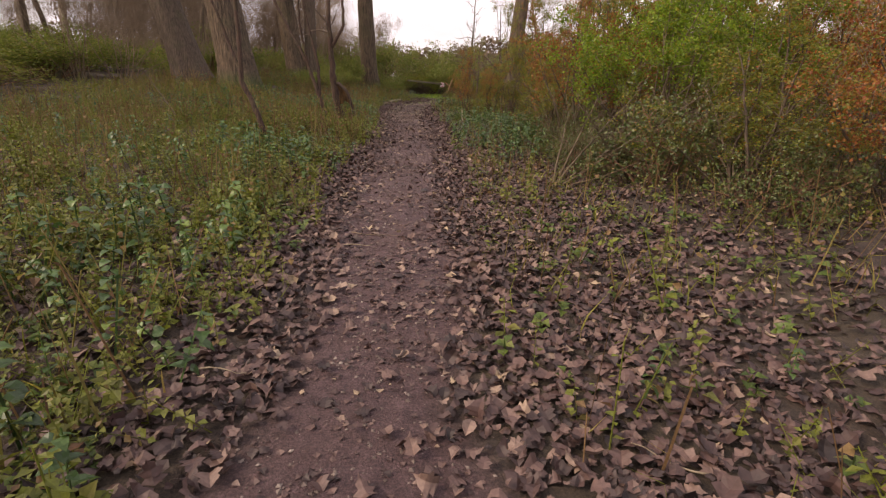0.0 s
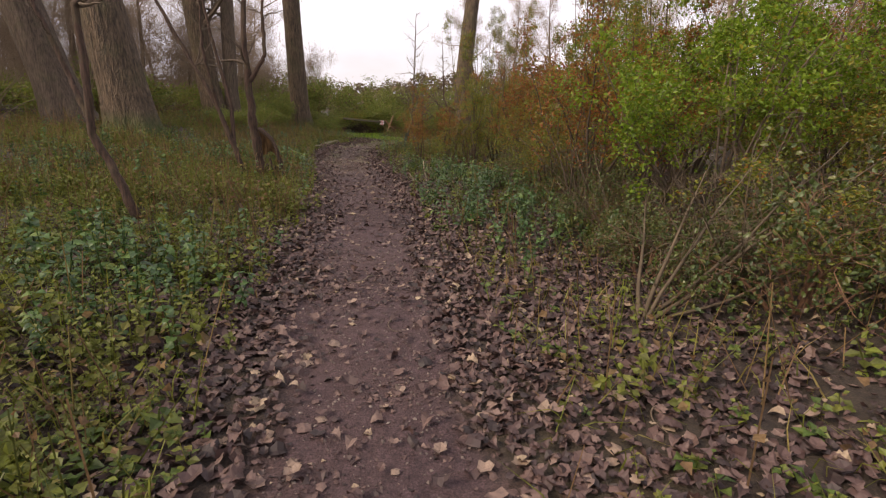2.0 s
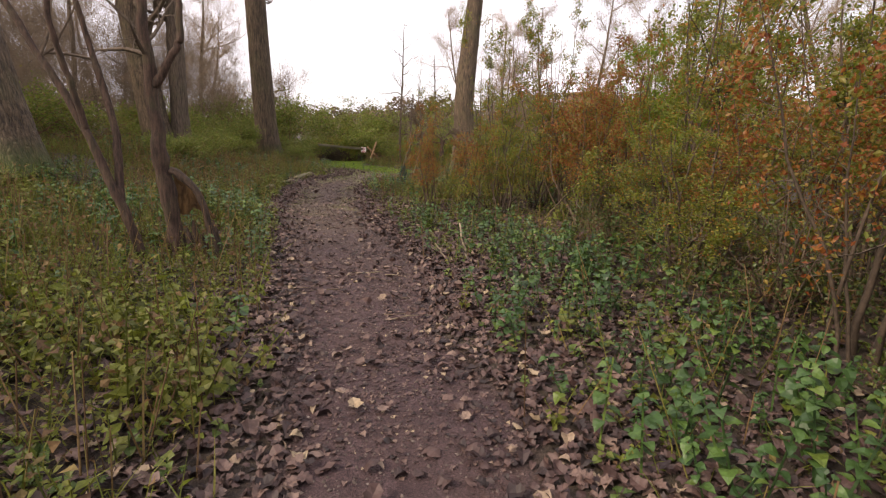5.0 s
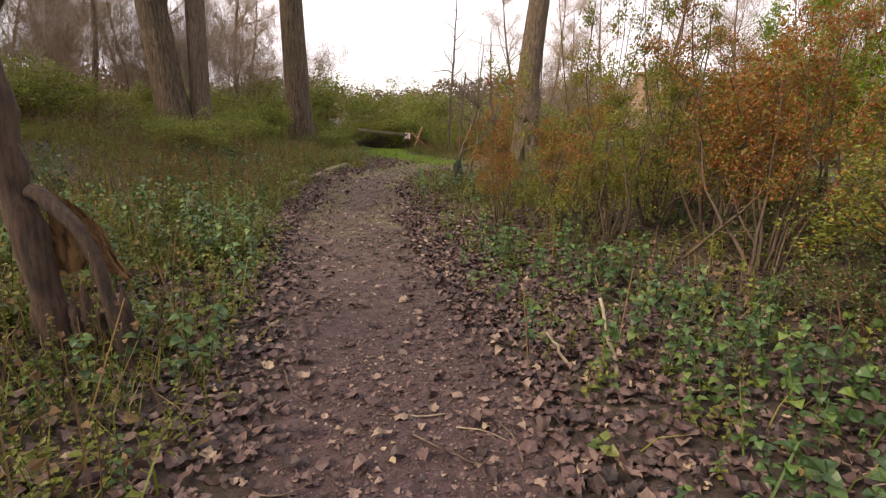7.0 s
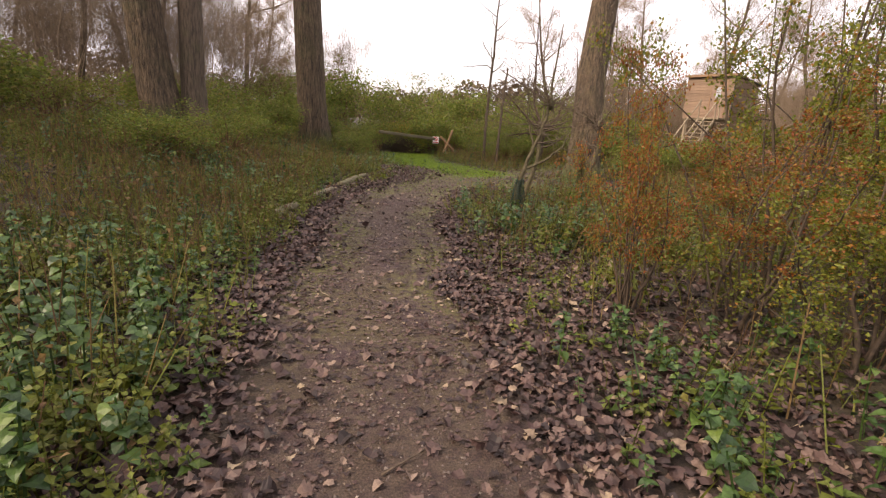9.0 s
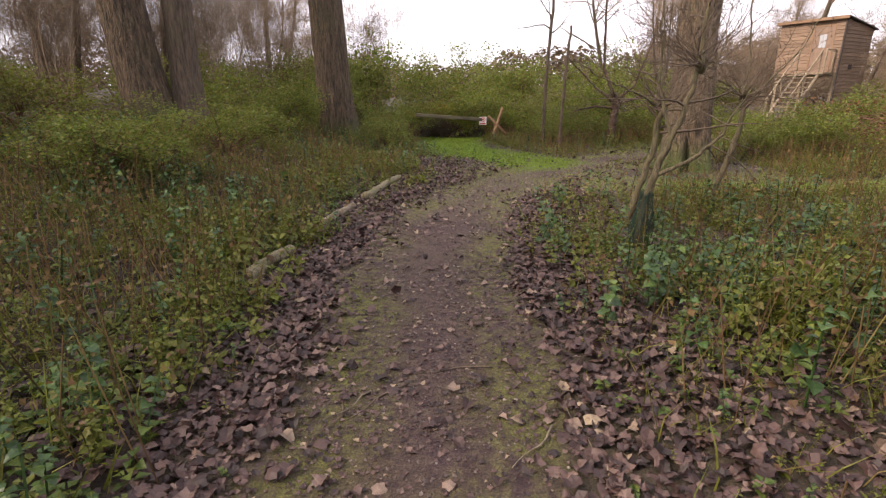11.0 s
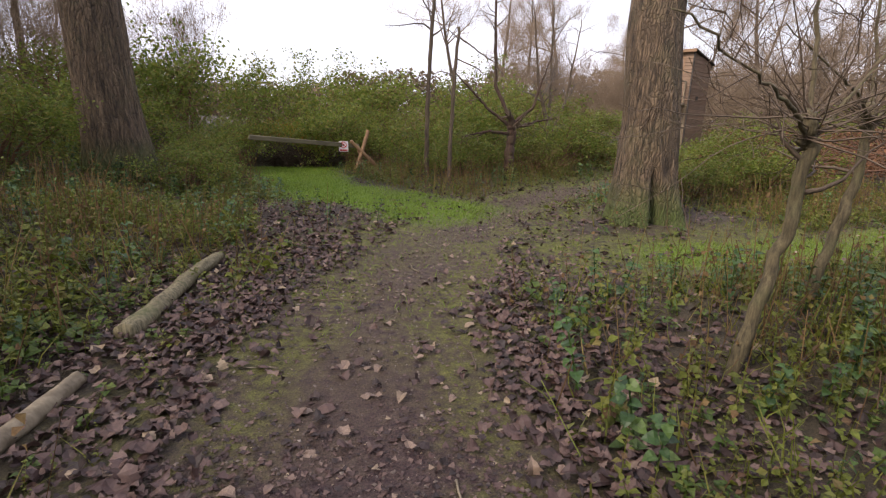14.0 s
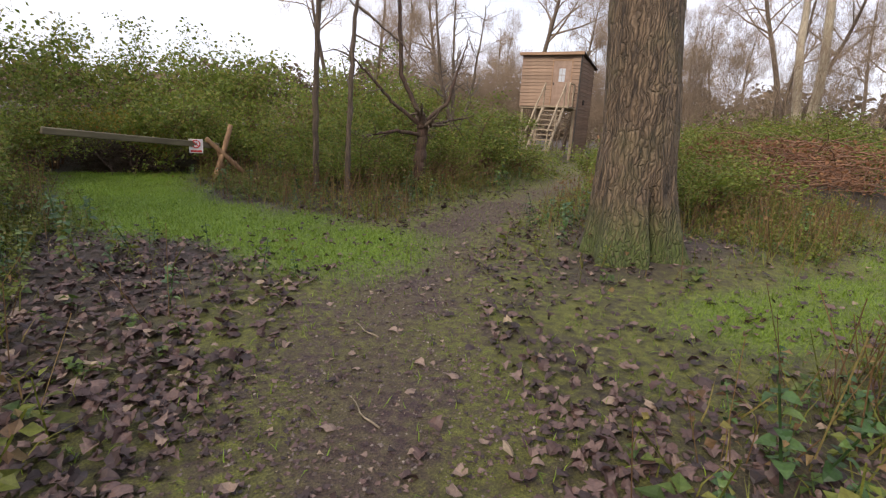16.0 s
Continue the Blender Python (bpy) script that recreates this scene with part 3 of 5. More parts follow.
litter = Buf()
strewn(litter, 7200, -3.2, 4.2, -0.6, 29, lambda x, y: litter_density(x, y) * near(x, y, 3.6), (LOBED, LOBED2, LOBED3), 0.042, 0.092, 0.4, 0.03)
strewn(litter, 16000, -6, 7, -2.5, 33, lambda x, y: litter_density(x, y) * near(x, y, 8), FALLEN, 0.035, 0.095, 0.5, 0.03)
for proto in (LITE, LITE2):
    p = sample(17000, -4, 5, -1.5, 31, lambda x, y: np.clip(zones(x, y)[0], 0, 1) * np.clip(fbm(x, y, 0.9, 23) * 2 - 0.5, 0.08, 1) * near(x, y, 6))
    litter.scatter(proto, on_ground(p, 0.006), turns(len(p), 0.4), 0.007 + 0.036 * rng.random(len(p)) ** 2)
strewn(litter, 700, -3, 1, 16, 30, lambda x, y: cleared(x, y) * (1 - zones(x, y)[0]) * (1 - zones(x, y)[2]), (LOBED, LOBED3), 0.045, 0.095, 0.4, 0.03)
strewn(litter, 420, 2.4, 9.0, 24.6, 27.6, lambda x, y: np.clip(fbm(x, y, 0.9, 29) * 2.4 - 0.7, 0.02, 1), (LOBED, LOBED2), 0.045, 0.095, 0.4, 0.03)
tagged(part("leaf_litter", litter.mesh("leaf_litter"), M_LITTER), "brown and purplish dead leaves strewn along the path verges", "leaves", kind="stuff")


def green_density(x, y):
    o, v = off_path(x, y)
    bare = 1 - 0.82 * (x > path_x(np.clip(y, -8, 24))) * (1 - smooth(17, 21, y))
    return o * bare * (0.3 + 0.7 * trampled(x, y)) * np.clip(fbm(x, y, 1.5, 31) * 2.3 - 0.55, 0.06, 1) * near(x, y, 9)


def dry_density(x, y):
    o, v = off_path(x, y)
    bare = 1 - 0.65 * (x > path_x(np.clip(y, -8, 24))) * (1 - smooth(6, 10, y))
    under = 1 - 0.88 * (x > path_x(np.clip(y, -8, 24))) * smooth(7, 9, y) * (1 - smooth(18, 20, y))
    return o * bare * under * (1 - 0.45 * v) * np.clip(fbm(x, y, 2.2, 41) * 2.2 - 0.6, 0.05, 1) * near(x, y, 11)


def trampled(x, y):
    """Thin growth beside the junction."""
    return 1 - 0.8 * (x > path_x(np.clip(y, -8, 24))) * smooth(22.3, 23.4, y) * (1 - smooth(2.6, 3.6, dist_line(x, y, MAIN)))


def sprig_density(x, y):
    o, v = off_path(x, y)
    east = x > path_x(np.clip(y, -8, 24))
    keep = 1 - east * (0.84 - 0.5 * smooth(17, 20, y))
    return o * keep * trampled(x, y) * np.clip(fbm(x, y, 1.2, 81) * 2.4 - 0.5, 0.12, 1) * near(x, y, 13)


herbs = Buf()
for proto in LOWHERBS:
    p = sample(5200, -10, 8, -2.5, 35, green_density)
    herbs.scatter(proto, on_ground(p), turns(len(p), 0.5), rng.uniform(0.35, 0.9, len(p)) * np.where(rng.random(len(p)) < 0.06, 1.5, 1))
tagged(part("ground_herbs", herbs.mesh("ground_herbs"), M_GREEN), "low green ground-elder and ivy growing beside the path", "undergrowth", kind="stuff")

sprigs = Buf()
for proto in SPRIGS:
    p = sample(8500, -11, 10, -2.5, 36, sprig_density)
    tallness = 0.3 + 1.2 * np.clip(fbm(p[:, 0], p[:, 1], 0.85, 85) * 1.6 - 0.3, 0, 1)
    sprigs.scatter(proto, on_ground(p), turns(len(p), 0.85), rng.uniform(0.65, 1.25, len(p)) * tallness)
tagged(part("leafy_sprigs", sprigs.mesh("leafy_sprigs"), M_SPRIG), "yellow-green straggling herbs covering the woodland bank", "undergrowth", kind="stuff")

nettles = Buf()
for proto in NETTLES:
    p = sample(800, -9, 8, -1.5, 35, lambda x, y: green_density(x, y) * np.clip(fbm(x, y, 2.6, 51) * 3 - 1.1, 0.03, 1))
    q = np.concatenate([np.array(c) + rng.normal(0, 0.65, (13, 2)) for c in ((-2.3, 2.6), (-2.9, 3.6), (-2.0, 7.2), (-2.6, 6.2), (0.9, 11.4), (1.6, 10.6), (1.5, 12.6), (2.0, 13.4), (1.0, 14.6), (1.9, 11.8), (1.2, 9.6), (0.8, 15.8), (-1.9, 12.6), (1.4, 8.4), (-3.1, 22.2), (-3.9, 21.4), (1.2, 20.4), (0.5, 21.0))])
    p = np.vstack([p, q[off_path(q[:, 0], q[:, 1])[0] > 0.3]])
    nettles.scatter(proto, on_ground(p), turns(len(p), 0.5), rng.uniform(0.4, 1.45, len(p)))
tagged(part("nettles", nettles.mesh("nettles"), M_NETTLE), "fresh green nettles in patches among dead leaves", "nettles", kind="stuff")

grass = Buf()
p = sample(42000, -12, 10, -2.5, 36, dry_density)
grass.scatter(BLADE, on_ground(p), turns(len(p), 0.7), np.column_stack([rng.uniform(0.25, 0.5, len(p)), rng.uniform(0.35, 0.9, len(p)), rng.uniform(0.08, 0.28, len(p))]))
tagged(part("rough_grass", grass.mesh("rough_grass"), M_GRASS), "rough yellow-green grass beside the path", "grass", kind="stuff")

stalks = Buf()
p = sample(9000, -10, 9, -2.5, 36, dry_density)
stalks.scatter(STALK, on_ground(p), turns(len(p), 0.55), np.column_stack([rng.uniform(0.4, 0.9, (len(p), 2)), rng.uniform(0.2, 0.7, len(p))]))
p = sample(14000, -10, 9, -2.5, 36, dry_density)
stalks.scatter(LITE, on_ground(p, 0.1) + np.column_stack([np.zeros((len(p), 2)), rng.uniform(0, 0.35, len(p))]), turns(len(p), 2.0), rng.uniform(0.03, 0.06, len(p)))
tagged(part("dry_stalks", stalks.mesh("dry_stalks"), M_DRY), "brown withered stalks and leaves of last summer's herbs", "undergrowth", kind="stuff")

lawn = Buf()
p = sample(46000, -4, 9, 22, 36, lambda x, y: np.clip(zones(x, y)[2] + 0.05 * zones(x, y)[1] * (y > 24), 0, 1))
lawn.scatter(BLADE, on_ground(p), turns(len(p), 0.8), np.column_stack([rng.uniform(0.15, 0.32, len(p)), rng.uniform(0.1, 0.2, len(p)), rng.uniform(0.03, 0.07, len(p))]))
tagged(part("short_grass", lawn.mesh("short_grass"), M_LAWN), "short bright green grass and moss on the side path", "grass", kind="stuff")

PEB = (np.array([(1, 0, 0), (-1, 0, 0), (0, 0.8, 0), (0, -0.8, 0), (0, 0, 0.6), (0.1, 0.1, -0.5)]), np.array([(0, 2, 4), (2, 1, 4), (1, 3, 4), (3, 0, 4), (2, 0, 5), (1, 2, 5), (3, 1, 5), (0, 3, 5)]))
pebbles = Buf()
p = sample(19000, -3.5, 5, -1.0, 31, lambda x, y: zones(x, y)[0] * (0.3 + 0.7 * fbm(x, y, 0.8, 61)))
pebbles.scatter(PEB, on_ground(p, 0.002), turns(len(p), 0.6), 0.003 + 0.012 * rng.random(len(p)) ** 2)
tagged(part("path_gravel", pebbles.mesh("path_gravel"), M_PEBBLE), "small grey and pinkish stones trodden into the earth path", "gravel", kind="stuff")


# ---- trees ----
def bough(r, start, way, length, rad, wander, up, n=6):
    """A wandering line of points and its radii."""
    p, d = np.array(start, dtype=float), np.array(way, dtype=float)
    d /= np.linalg.norm(d)
    pts, rr = [p.copy()], [rad]
    for i in range(n):
        d = d + r.normal(0, wander, 3) + np.array([0, 0, up])
        d /= np.linalg.norm(d)
        p = p + d * length / n
        pts.append(p.copy())
        rr.append(rad * (1 - 0.82 * (i + 1) / n))
    return np.array(pts), np.array(rr), d


def sprout(r, buf, tips, pts, rr, length, level, levels, count, spread, up, wander, sides):
    """Side branches along a line, level by level."""
    for c in range(count):
        f = r.uniform(0.25, 1.0)
        i = min(int(f * (len(pts) - 1)), len(pts) - 2)
        q = pts[i] + (pts[i + 1] - pts[i]) * (f * (len(pts) - 1) - i)
        t = pts[i + 1] - pts[i]
        t = t / (np.linalg.norm(t) + 1e-9)
        s = r.normal(0, 1, 3)
        s -= t * s.dot(t)
        s /= np.linalg.norm(s) + 1e-9
        ln = length * r.uniform(0.45, 1.0) * (1.15 - 0.5 * f)
        rad = max(rr[i] * 0.5, 0.0028)
        bp, br, _ = bough(r, q, t * (1 - spread) + s * spread, ln, rad, wander, up, 5 if level < levels else 4)
        buf.tube(bp, np.maximum(br, 0.0022), sides if level == 1 else 3)
        tips.append(bp[-3:])
        if level < levels:
            sprout(r, buf, tips, bp, br, ln * 0.55, level + 1, levels, max(2, int(count * 0.6)), spread, up, wander, 3)


def trunk_mesh(name, axis, radii, sides=128, rings=150, ridge=0.02, flare=0.35, lobes=5, seed=0, sm=True, cleft=None):
    """A trunk round a bent axis: root flare with lobes at the foot and ridged bark."""
    axis = np.asarray(axis, dtype=float)
    f = np.linspace(0, 1, rings) ** 1.25
    src = np.linspace(0, 1, len(axis))
    pts = np.stack([np.interp(f, src, axis[:, k]) for k in range(3)], -1)
    rad = np.interp(f, src, radii)
    ang = np.linspace(0, 2 * np.pi, sides, endpoint=False)
    z = pts[:, 2] - pts[0, 2]
    foot = np.exp(-z / 0.5)[:, None]
    root = 1 + flare * foot * (0.55 + 0.6 * np.cos(lobes * ang + seed)[None] * np.cos(2 * ang + seed * 1.7)[None])
    u = ang[None] * 9 + np.sin(z * 1.1)[:, None] * 0.4 + (vnoise(ang[None] * 3, z[:, None] * 3.0, 1.0, seed + 5) - 0.5) * 1.2
    bark = (fbm(u * 1.0, z[:, None] * 1.6 + 0 * ang[None], 0.8, seed + 70) - 0.5) * 2
    r = rad[:, None] * root + ridge * bark
    if cleft is not None:
        off = np.angle(np.exp(1j * (ang[None] - cleft - 0.12 * np.sin(z * 3)[:, None])))
        r = r * (1 - 0.5 * np.exp(-(off / 0.2) ** 2) * (1 - smooth(0.55, 1.45, z))[:, None] + 0.08 * np.exp(-((np.abs(off) - 0.3) / 0.14) ** 2) * (1 - smooth(0.3, 1.2, z))[:, None])
    b = Buf()
    b.tube(pts, r, sides)
    return b.mesh(name, sm)


def big_tree(name, label, x, y, axis, radii, material, seed, crown=16, reach=3.6, levels=3, first=0.5, ridge=0.025, flare=0.35, cleft=None):
    z = float(height(x, y)) - 0.08
    t = thing(name, label, "tree", x, y, z)
    part("trunk", trunk_mesh("trunk", axis, radii, ridge=ridge, flare=flare, seed=seed, cleft=cleft), material, t)
    r = np.random.default_rng(seed)
    b, tips = Buf(), []
    axis, radii = np.asarray(axis, dtype=float), np.asarray(radii, dtype=float)
    for c in range(crown):
        f = r.uniform(first, 1.0)
        s = np.linspace(0, 1, len(axis))
        q = np.array([np.interp(f, s, axis[:, k]) for k in range(3)])
        rad = np.interp(f, s, radii) * r.uniform(0.25, 0.5)
        a = r.uniform(0, 6.283)
        bp, br, _ = bough(r, q, (np.cos(a), np.sin(a), r.uniform(0.2, 1.0)), reach * r.uniform(0.5, 1.1), rad, 0.16, 0.06, 8)
        b.tube(bp, br, 7)
        sprout(r, b, tips, bp, br, reach * 0.45, 1, levels, 6, 0.62, 0.05, 0.16, 4)
    tagged(part("crown", b.mesh("crown", True), M_TWIG, t), kind="stuff")
    return t


big_tree("oak_tree", "large tree with deeply furrowed brown bark and a mossy foot", 3.60, 27.05,
         [(-0.14, -0.02, -0.3), (-0.08, 0.12, 0.8), (-0.05, 0.16, 1.5), (-0.06, 0.3, 2.8), (0.14, 0.5, 4.8), (0.38, 0.7, 6.8), (0.7, 0.9, 10), (0.8, 1.0, 14)],
         [0.44, 0.41, 0.39, 0.37, 0.33, 0.29, 0.2, 0.06], M_BARK, 3, 15, 3.8, 3, 0.7, 0.02, 1.0, 1.55)
big_tree("oak_tree", "tall straight tree with furrowed grey-brown bark on the bank", -4.42, 31.0,
         [(0.1, 0, 0), (0, 0, 1.2), (-0.12, 0, 4), (-0.2, 0, 7), (-0.1, 0, 10), (0, 0.2, 15)],
         [0.5, 0.46, 0.42, 0.40, 0.3, 0.08], M_BARK, 5, 14, 3.6, 3, 0.56, 0.024, 0.3)
big_tree("oak_tree", "leaning tree of a pair on the bank with dark bark", -7.95, 27.9,
         [(0.25, 0, 0), (0.05, 0, 1.4), (-0.25, 0, 4.3), (-0.6, 0.2, 7), (-0.8, 0.3, 13)], [0.5, 0.45, 0.42, 0.36, 0.08], M_BARK, 8, 12, 3.5, 3, 0.4)
big_tree("oak_tree", "slimmer tree of a pair on the bank", -7.05, 28.2,
         [(0, 0, 0), (0, 0, 1.4), (0.08, 0, 4.3), (0.2, 0.2, 7), (0.1, 0.3, 12)], [0.34, 0.29, 0.27, 0.22, 0.06], M_BARK2, 9, 10, 3.2, 3, 0.4)
big_tree("oak_tree", "very thick old tree with ribbed bark among the undergrowth", -7.0, 17.5,
         [(0.3, 0, 0), (0.1, 0, 1.4), (-0.3, 0, 4.3), (-0.6, 0.2, 7), (-0.9, 0.3, 13)], [0.62, 0.55, 0.47, 0.4, 0.08], M_BARK, 12, 12, 3.5, 3, 0.4)
big_tree("oak_tree", "thick tree leaning over the undergrowth", -9.3, 18.8,
         [(0.4, 0, 0), (0.0, 0, 1.6), (-0.7, 0, 4.3), (-1.3, 0.2, 7), (-2.4, 0.3, 12)], [0.58, 0.5, 0.44, 0.36, 0.08], M_BARK2, 14, 12, 3.5, 3, 0.4)


# ---- small trees beside the path ----
def small_tree(name, label, x, y, stems, material, seed, twigs=10, length=0.9, levels=2, spread=0.7, up=0.04, twig_mat=None, start=0.35):
    """stems: lists of (axis, radii, sides); twigs grow from every stem's upper part."""
    t = thing(name, label, "tree", x, y, float(height(x, y)) - 0.05)
    r = np.random.default_rng(seed)
    b, tips = Buf(), []
    for k, (axis, radii) in enumerate(stems):
        axis = np.asarray(axis, dtype=float)
        s = np.linspace(0, 1, len(axis))
        f = np.linspace(0, 1, 22)
        pts = np.stack([np.interp(f, s, axis[:, c]) for c in range(3)], -1) + r.normal(0, 0.012, (22, 3)) * np.linspace(0.2, 1, 22)[:, None]
        rr = np.interp(f, s, radii) * (1 + r.normal(0, 0.06, 22))
        one = Buf()
        g = np.linspace(0, 1, 64)
        ax = np.stack([np.interp(g, f, pts[:, c]) for c in range(3)], -1)
        knots = (fbm(np.arange(14)[None] * 0.7 + 0 * g[:, None], g[:, None] * 24, 1.0, seed + k) - 0.5) * 0.5
        one.tube(ax, np.interp(g, f, rr)[:, None] * (1 + knots), 14, True)
        part("trunk" if k == 0 else "limb", one.mesh("trunk", True), material, t)
        cut = int(22 * start)
        if twigs:
            sprout(r, b, tips, pts[cut:], rr[cut:], length, 1, levels, twigs, spread, up, 0.2, 4)
    if twigs:
        tagged(part("crown", b.mesh("crown", True), twig_mat or M_TWIG, t), kind="stuff")
    return t


small_tree("elder_tree", "small bent tree with a kinked dark stem and bare twigs", -3.1, 8.9,
           [([(0, 0, 0), (-0.12, 0, 0.45), (-0.33, 0, 0.95), (-0.3, 0, 1.6), (-0.3, 0, 2.2), (0.02, 0.1, 2.4), (0.1, 0.1, 3.4)], [0.055, 0.045, 0.04, 0.036, 0.034, 0.028, 0.012]),
            ([(-0.31, 0, 1.0), (-0.5, 0.1, 1.5), (-0.75, 0.1, 2.3), (-0.85, 0.2, 3.4)], [0.03, 0.026, 0.02, 0.01])], M_BARKRED, 21, 7, 0.9)
small_tree("elder_tree", "slanting many-stemmed small tree leaning over the herbs", -2.95, 13.05,
           [([(0, 0, 0), (-0.16, 0, 0.6), (-0.4, 0, 1.35), (-0.85, 0.1, 2.2), (-1.5, 0.2, 3.4), (-2.0, 0.3, 4.8)], [0.05, 0.042, 0.037, 0.032, 0.025, 0.01]),
            ([(-0.16, 0, 0.6), (-0.2, 0.15, 1.4), (-0.5, 0.3, 2.6), (-0.7, 0.4, 4.2)], [0.04, 0.034, 0.026, 0.012]),
            ([(-0.4, 0, 1.35), (-0.5, -0.2, 2.3), (-0.45, -0.3, 3.6)], [0.03, 0.024, 0.01])], M_BARKRED, 22, 8, 1.0)
hollow = small_tree("elder_tree", "bent reddish tree with a hollow arched stump at its foot", -2.66, 13.45,
                    [([(-0.1, 0, -0.1), (-0.1, 0, 0.12), (-0.12, 0, 0.55), (-0.15, 0, 0.85), (-0.18, 0, 1.15), (-0.2, 0, 1.5), (-0.2, 0, 2.0), (-0.25, 0, 2.5), (-0.17, 0.1, 3.4), (-0.15, 0.1, 4.6)], [0.13, 0.105, 0.09, 0.09, 0.078, 0.07, 0.062, 0.053, 0.042, 0.015]),
                     ([(-0.18, 0, 1.85), (0.03, -0.03, 2.15), (0.15, -0.05, 2.35), (0.12, 0, 3.0), (0.25, 0.1, 4.2)], [0.045, 0.038, 0.034, 0.026, 0.012])], M_BARKRED, 23, 8, 1.0, start=0.55)
hr = np.random.default_rng(31)
ARCH = np.array([(-0.1, -0.02, 0.98), (-0.02, -0.04, 0.96), (0.09, -0.07, 0.88), (0.2, -0.09, 0.79), (0.29, -0.1, 0.61), (0.34, -0.11, 0.38), (0.39, -0.13, 0.2), (0.5, -0.15, -0.12)])
af = np.linspace(0, 1, 44)
ap = np.stack([np.interp(af, np.linspace(0, 1, 8), ARCH[:, c]) for c in range(3)], -1)
ap[:, 0] *= 0.85
ap[1:-1] = (ap[:-2] + ap[1:-1] + ap[2:]) / 3
ar = np.interp(af, np.linspace(0, 1, 8), [0.04, 0.042, 0.038, 0.036, 0.032, 0.034, 0.04, 0.07])
arch = Buf()
arch.tube(ap, ar[:, None] * (0.75 + 0.55 * fbm(np.arange(18)[None] * 0.8 + 0 * af[:, None], af[:, None] * 9, 1.0, 401)), 18)
part("stump_arch", arch.mesh("stump_arch", True), M_BARKDARK, hollow, "dark arched remains of a hollow stump")
# rotten back wall of the hollow, fibrous and torn along its lower rim
ru, rv = np.meshgrid(np.linspace(0, 1, 40), np.linspace(0, 1, 40))
rim = 0.4 + 0.2 * fbm(ru * 6, ru * 0, 1.0, 403)
roofz = np.interp(ru, [0, 0.35, 0.7, 1], [0.97, 0.86, 0.72, 0.42])
rz_ = rim + (roofz - rim) * rv
rx_ = -0.1 + ru * 0.37 + 0.05 * (1 - rv) * ru
ry_ = 0.1 - 0.09 * np.abs(ru - 0.45) + 0.05 * fbm(ru * 22, rv * 3, 1.0, 405) + 0.03 * fbm(ru * 7, rv * 5, 1.0, 407)
gi_ = (np.arange(39)[:, None] * 40 + np.arange(39)[None]).ravel()
gq = np.stack([gi_, gi_ + 1, gi_ + 41, gi_ + 40], -1)
wall = Buf()
wall.add(np.stack([rx_, ry_, rz_], -1).reshape(-1, 3), quads=gq)
wall.add(np.stack([rx_, ry_ + 0.05, rz_], -1).reshape(-1, 3), quads=gq[:, ::-1])
part("rotten_wall", wall.mesh("rotten_wall", True), M_ROT, hollow, "yellow-brown rotten wood inside the hollow stump")
for k in range(5):
    rot = Buf()
    x0 = 0.04 + k * 0.07
    sp = np.array([(x0, -0.02, -0.1), (x0 + 0.02, -0.03, 0.12), (x0, -0.02, 0.26), (x0 - 0.02, 0.0, 0.34 + 0.1 * math.sin(k * 1.9))])
    sf = np.linspace(0, 1, 14)
    rot.tube(np.stack([np.interp(sf, np.linspace(0, 1, 4), sp[:, c]) for c in range(3)], -1), np.interp(sf, [0, 0.4, 0.8, 1], [0.05, 0.035, 0.028, 0.008])[:, None] * (1 + hr.normal(0, 0.25, (14, 9))), 9)
    part("rotten_splinter", rot.mesh("rotten_splinter", True), M_BARKRED if k % 2 else M_BARKDARK, hollow, "torn dark splinter of the hollow stump")


def pollard_head(tree, at, shoots, reach, seed, up=0.0):
    """A knobbly cut head with fine shoots spraying from it."""
    r = np.random.default_rng(seed)
    at = np.array(at, dtype=float)
    kb = Buf()
    f = np.linspace(0, 1, 9)
    kb.tube(at + np.stack([0.02 * np.sin(6 * f), 0.02 * np.cos(5 * f), -0.08 + 0.18 * f], -1), (0.02 + 0.022 * np.sin(np.pi * (0.12 + 0.8 * f)))[:, None] * (1 + r.normal(0, 0.22, (9, 12))), 12, True)
    part("pollard_knob", kb.mesh("pollard_knob", True), M_YOUNG, tree, "knobbly cut head")
    b, tips = Buf(), []
    for k in range(shoots):
        a = r.uniform(0, 6.283)
        bp, br, _ = bough(r, at + r.normal(0, 0.03, 3), (np.cos(a), np.sin(a), r.uniform(-0.35, 1.1)), reach * r.uniform(0.4, 1.1), r.uniform(0.003, 0.007), 0.14, up, 8)
        b.tube(bp, np.maximum(br, 0.0018), 4)
        sprout(r, b, tips, bp, np.minimum(br, 0.004), reach * 0.3, 1, 1, 5, 0.6, 0.0, 0.2, 3)
    tagged(part("spray", b.mesh("spray"), M_TWIG, tree), kind="stuff")


guarded = small_tree("young_tree", "young leaning bare tree with a green guard at its foot", 0.56, 21.42,
                     [([(0, 0, 0), (0.02, 0, 0.5), (0.09, 0, 0.85), (0.2, 0.02, 1.15), (0.33, 0.05, 1.5), (0.44, 0.1, 2.0), (0.5, 0.1, 3.0)], [0.04, 0.036, 0.032, 0.029, 0.026, 0.018, 0.006]),
                      ([(0.09, 0, 0.85), (0.35, -0.05, 0.98), (0.62, -0.05, 1.2), (0.85, 0, 1.6)], [0.02, 0.018, 0.013, 0.006]),
                      ([(0.22, 0.02, 1.2), (0.1, 0.1, 1.6), (0.05, 0.15, 2.4)], [0.016, 0.012, 0.005])], M_YOUNG, 24, 7, 0.85, 2, 0.75, 0.0, M_TWIG)
pollard_head(guarded, (0.42, 0.08, 1.85), 40, 1.2, 501, 0.03)
gb = Buf()


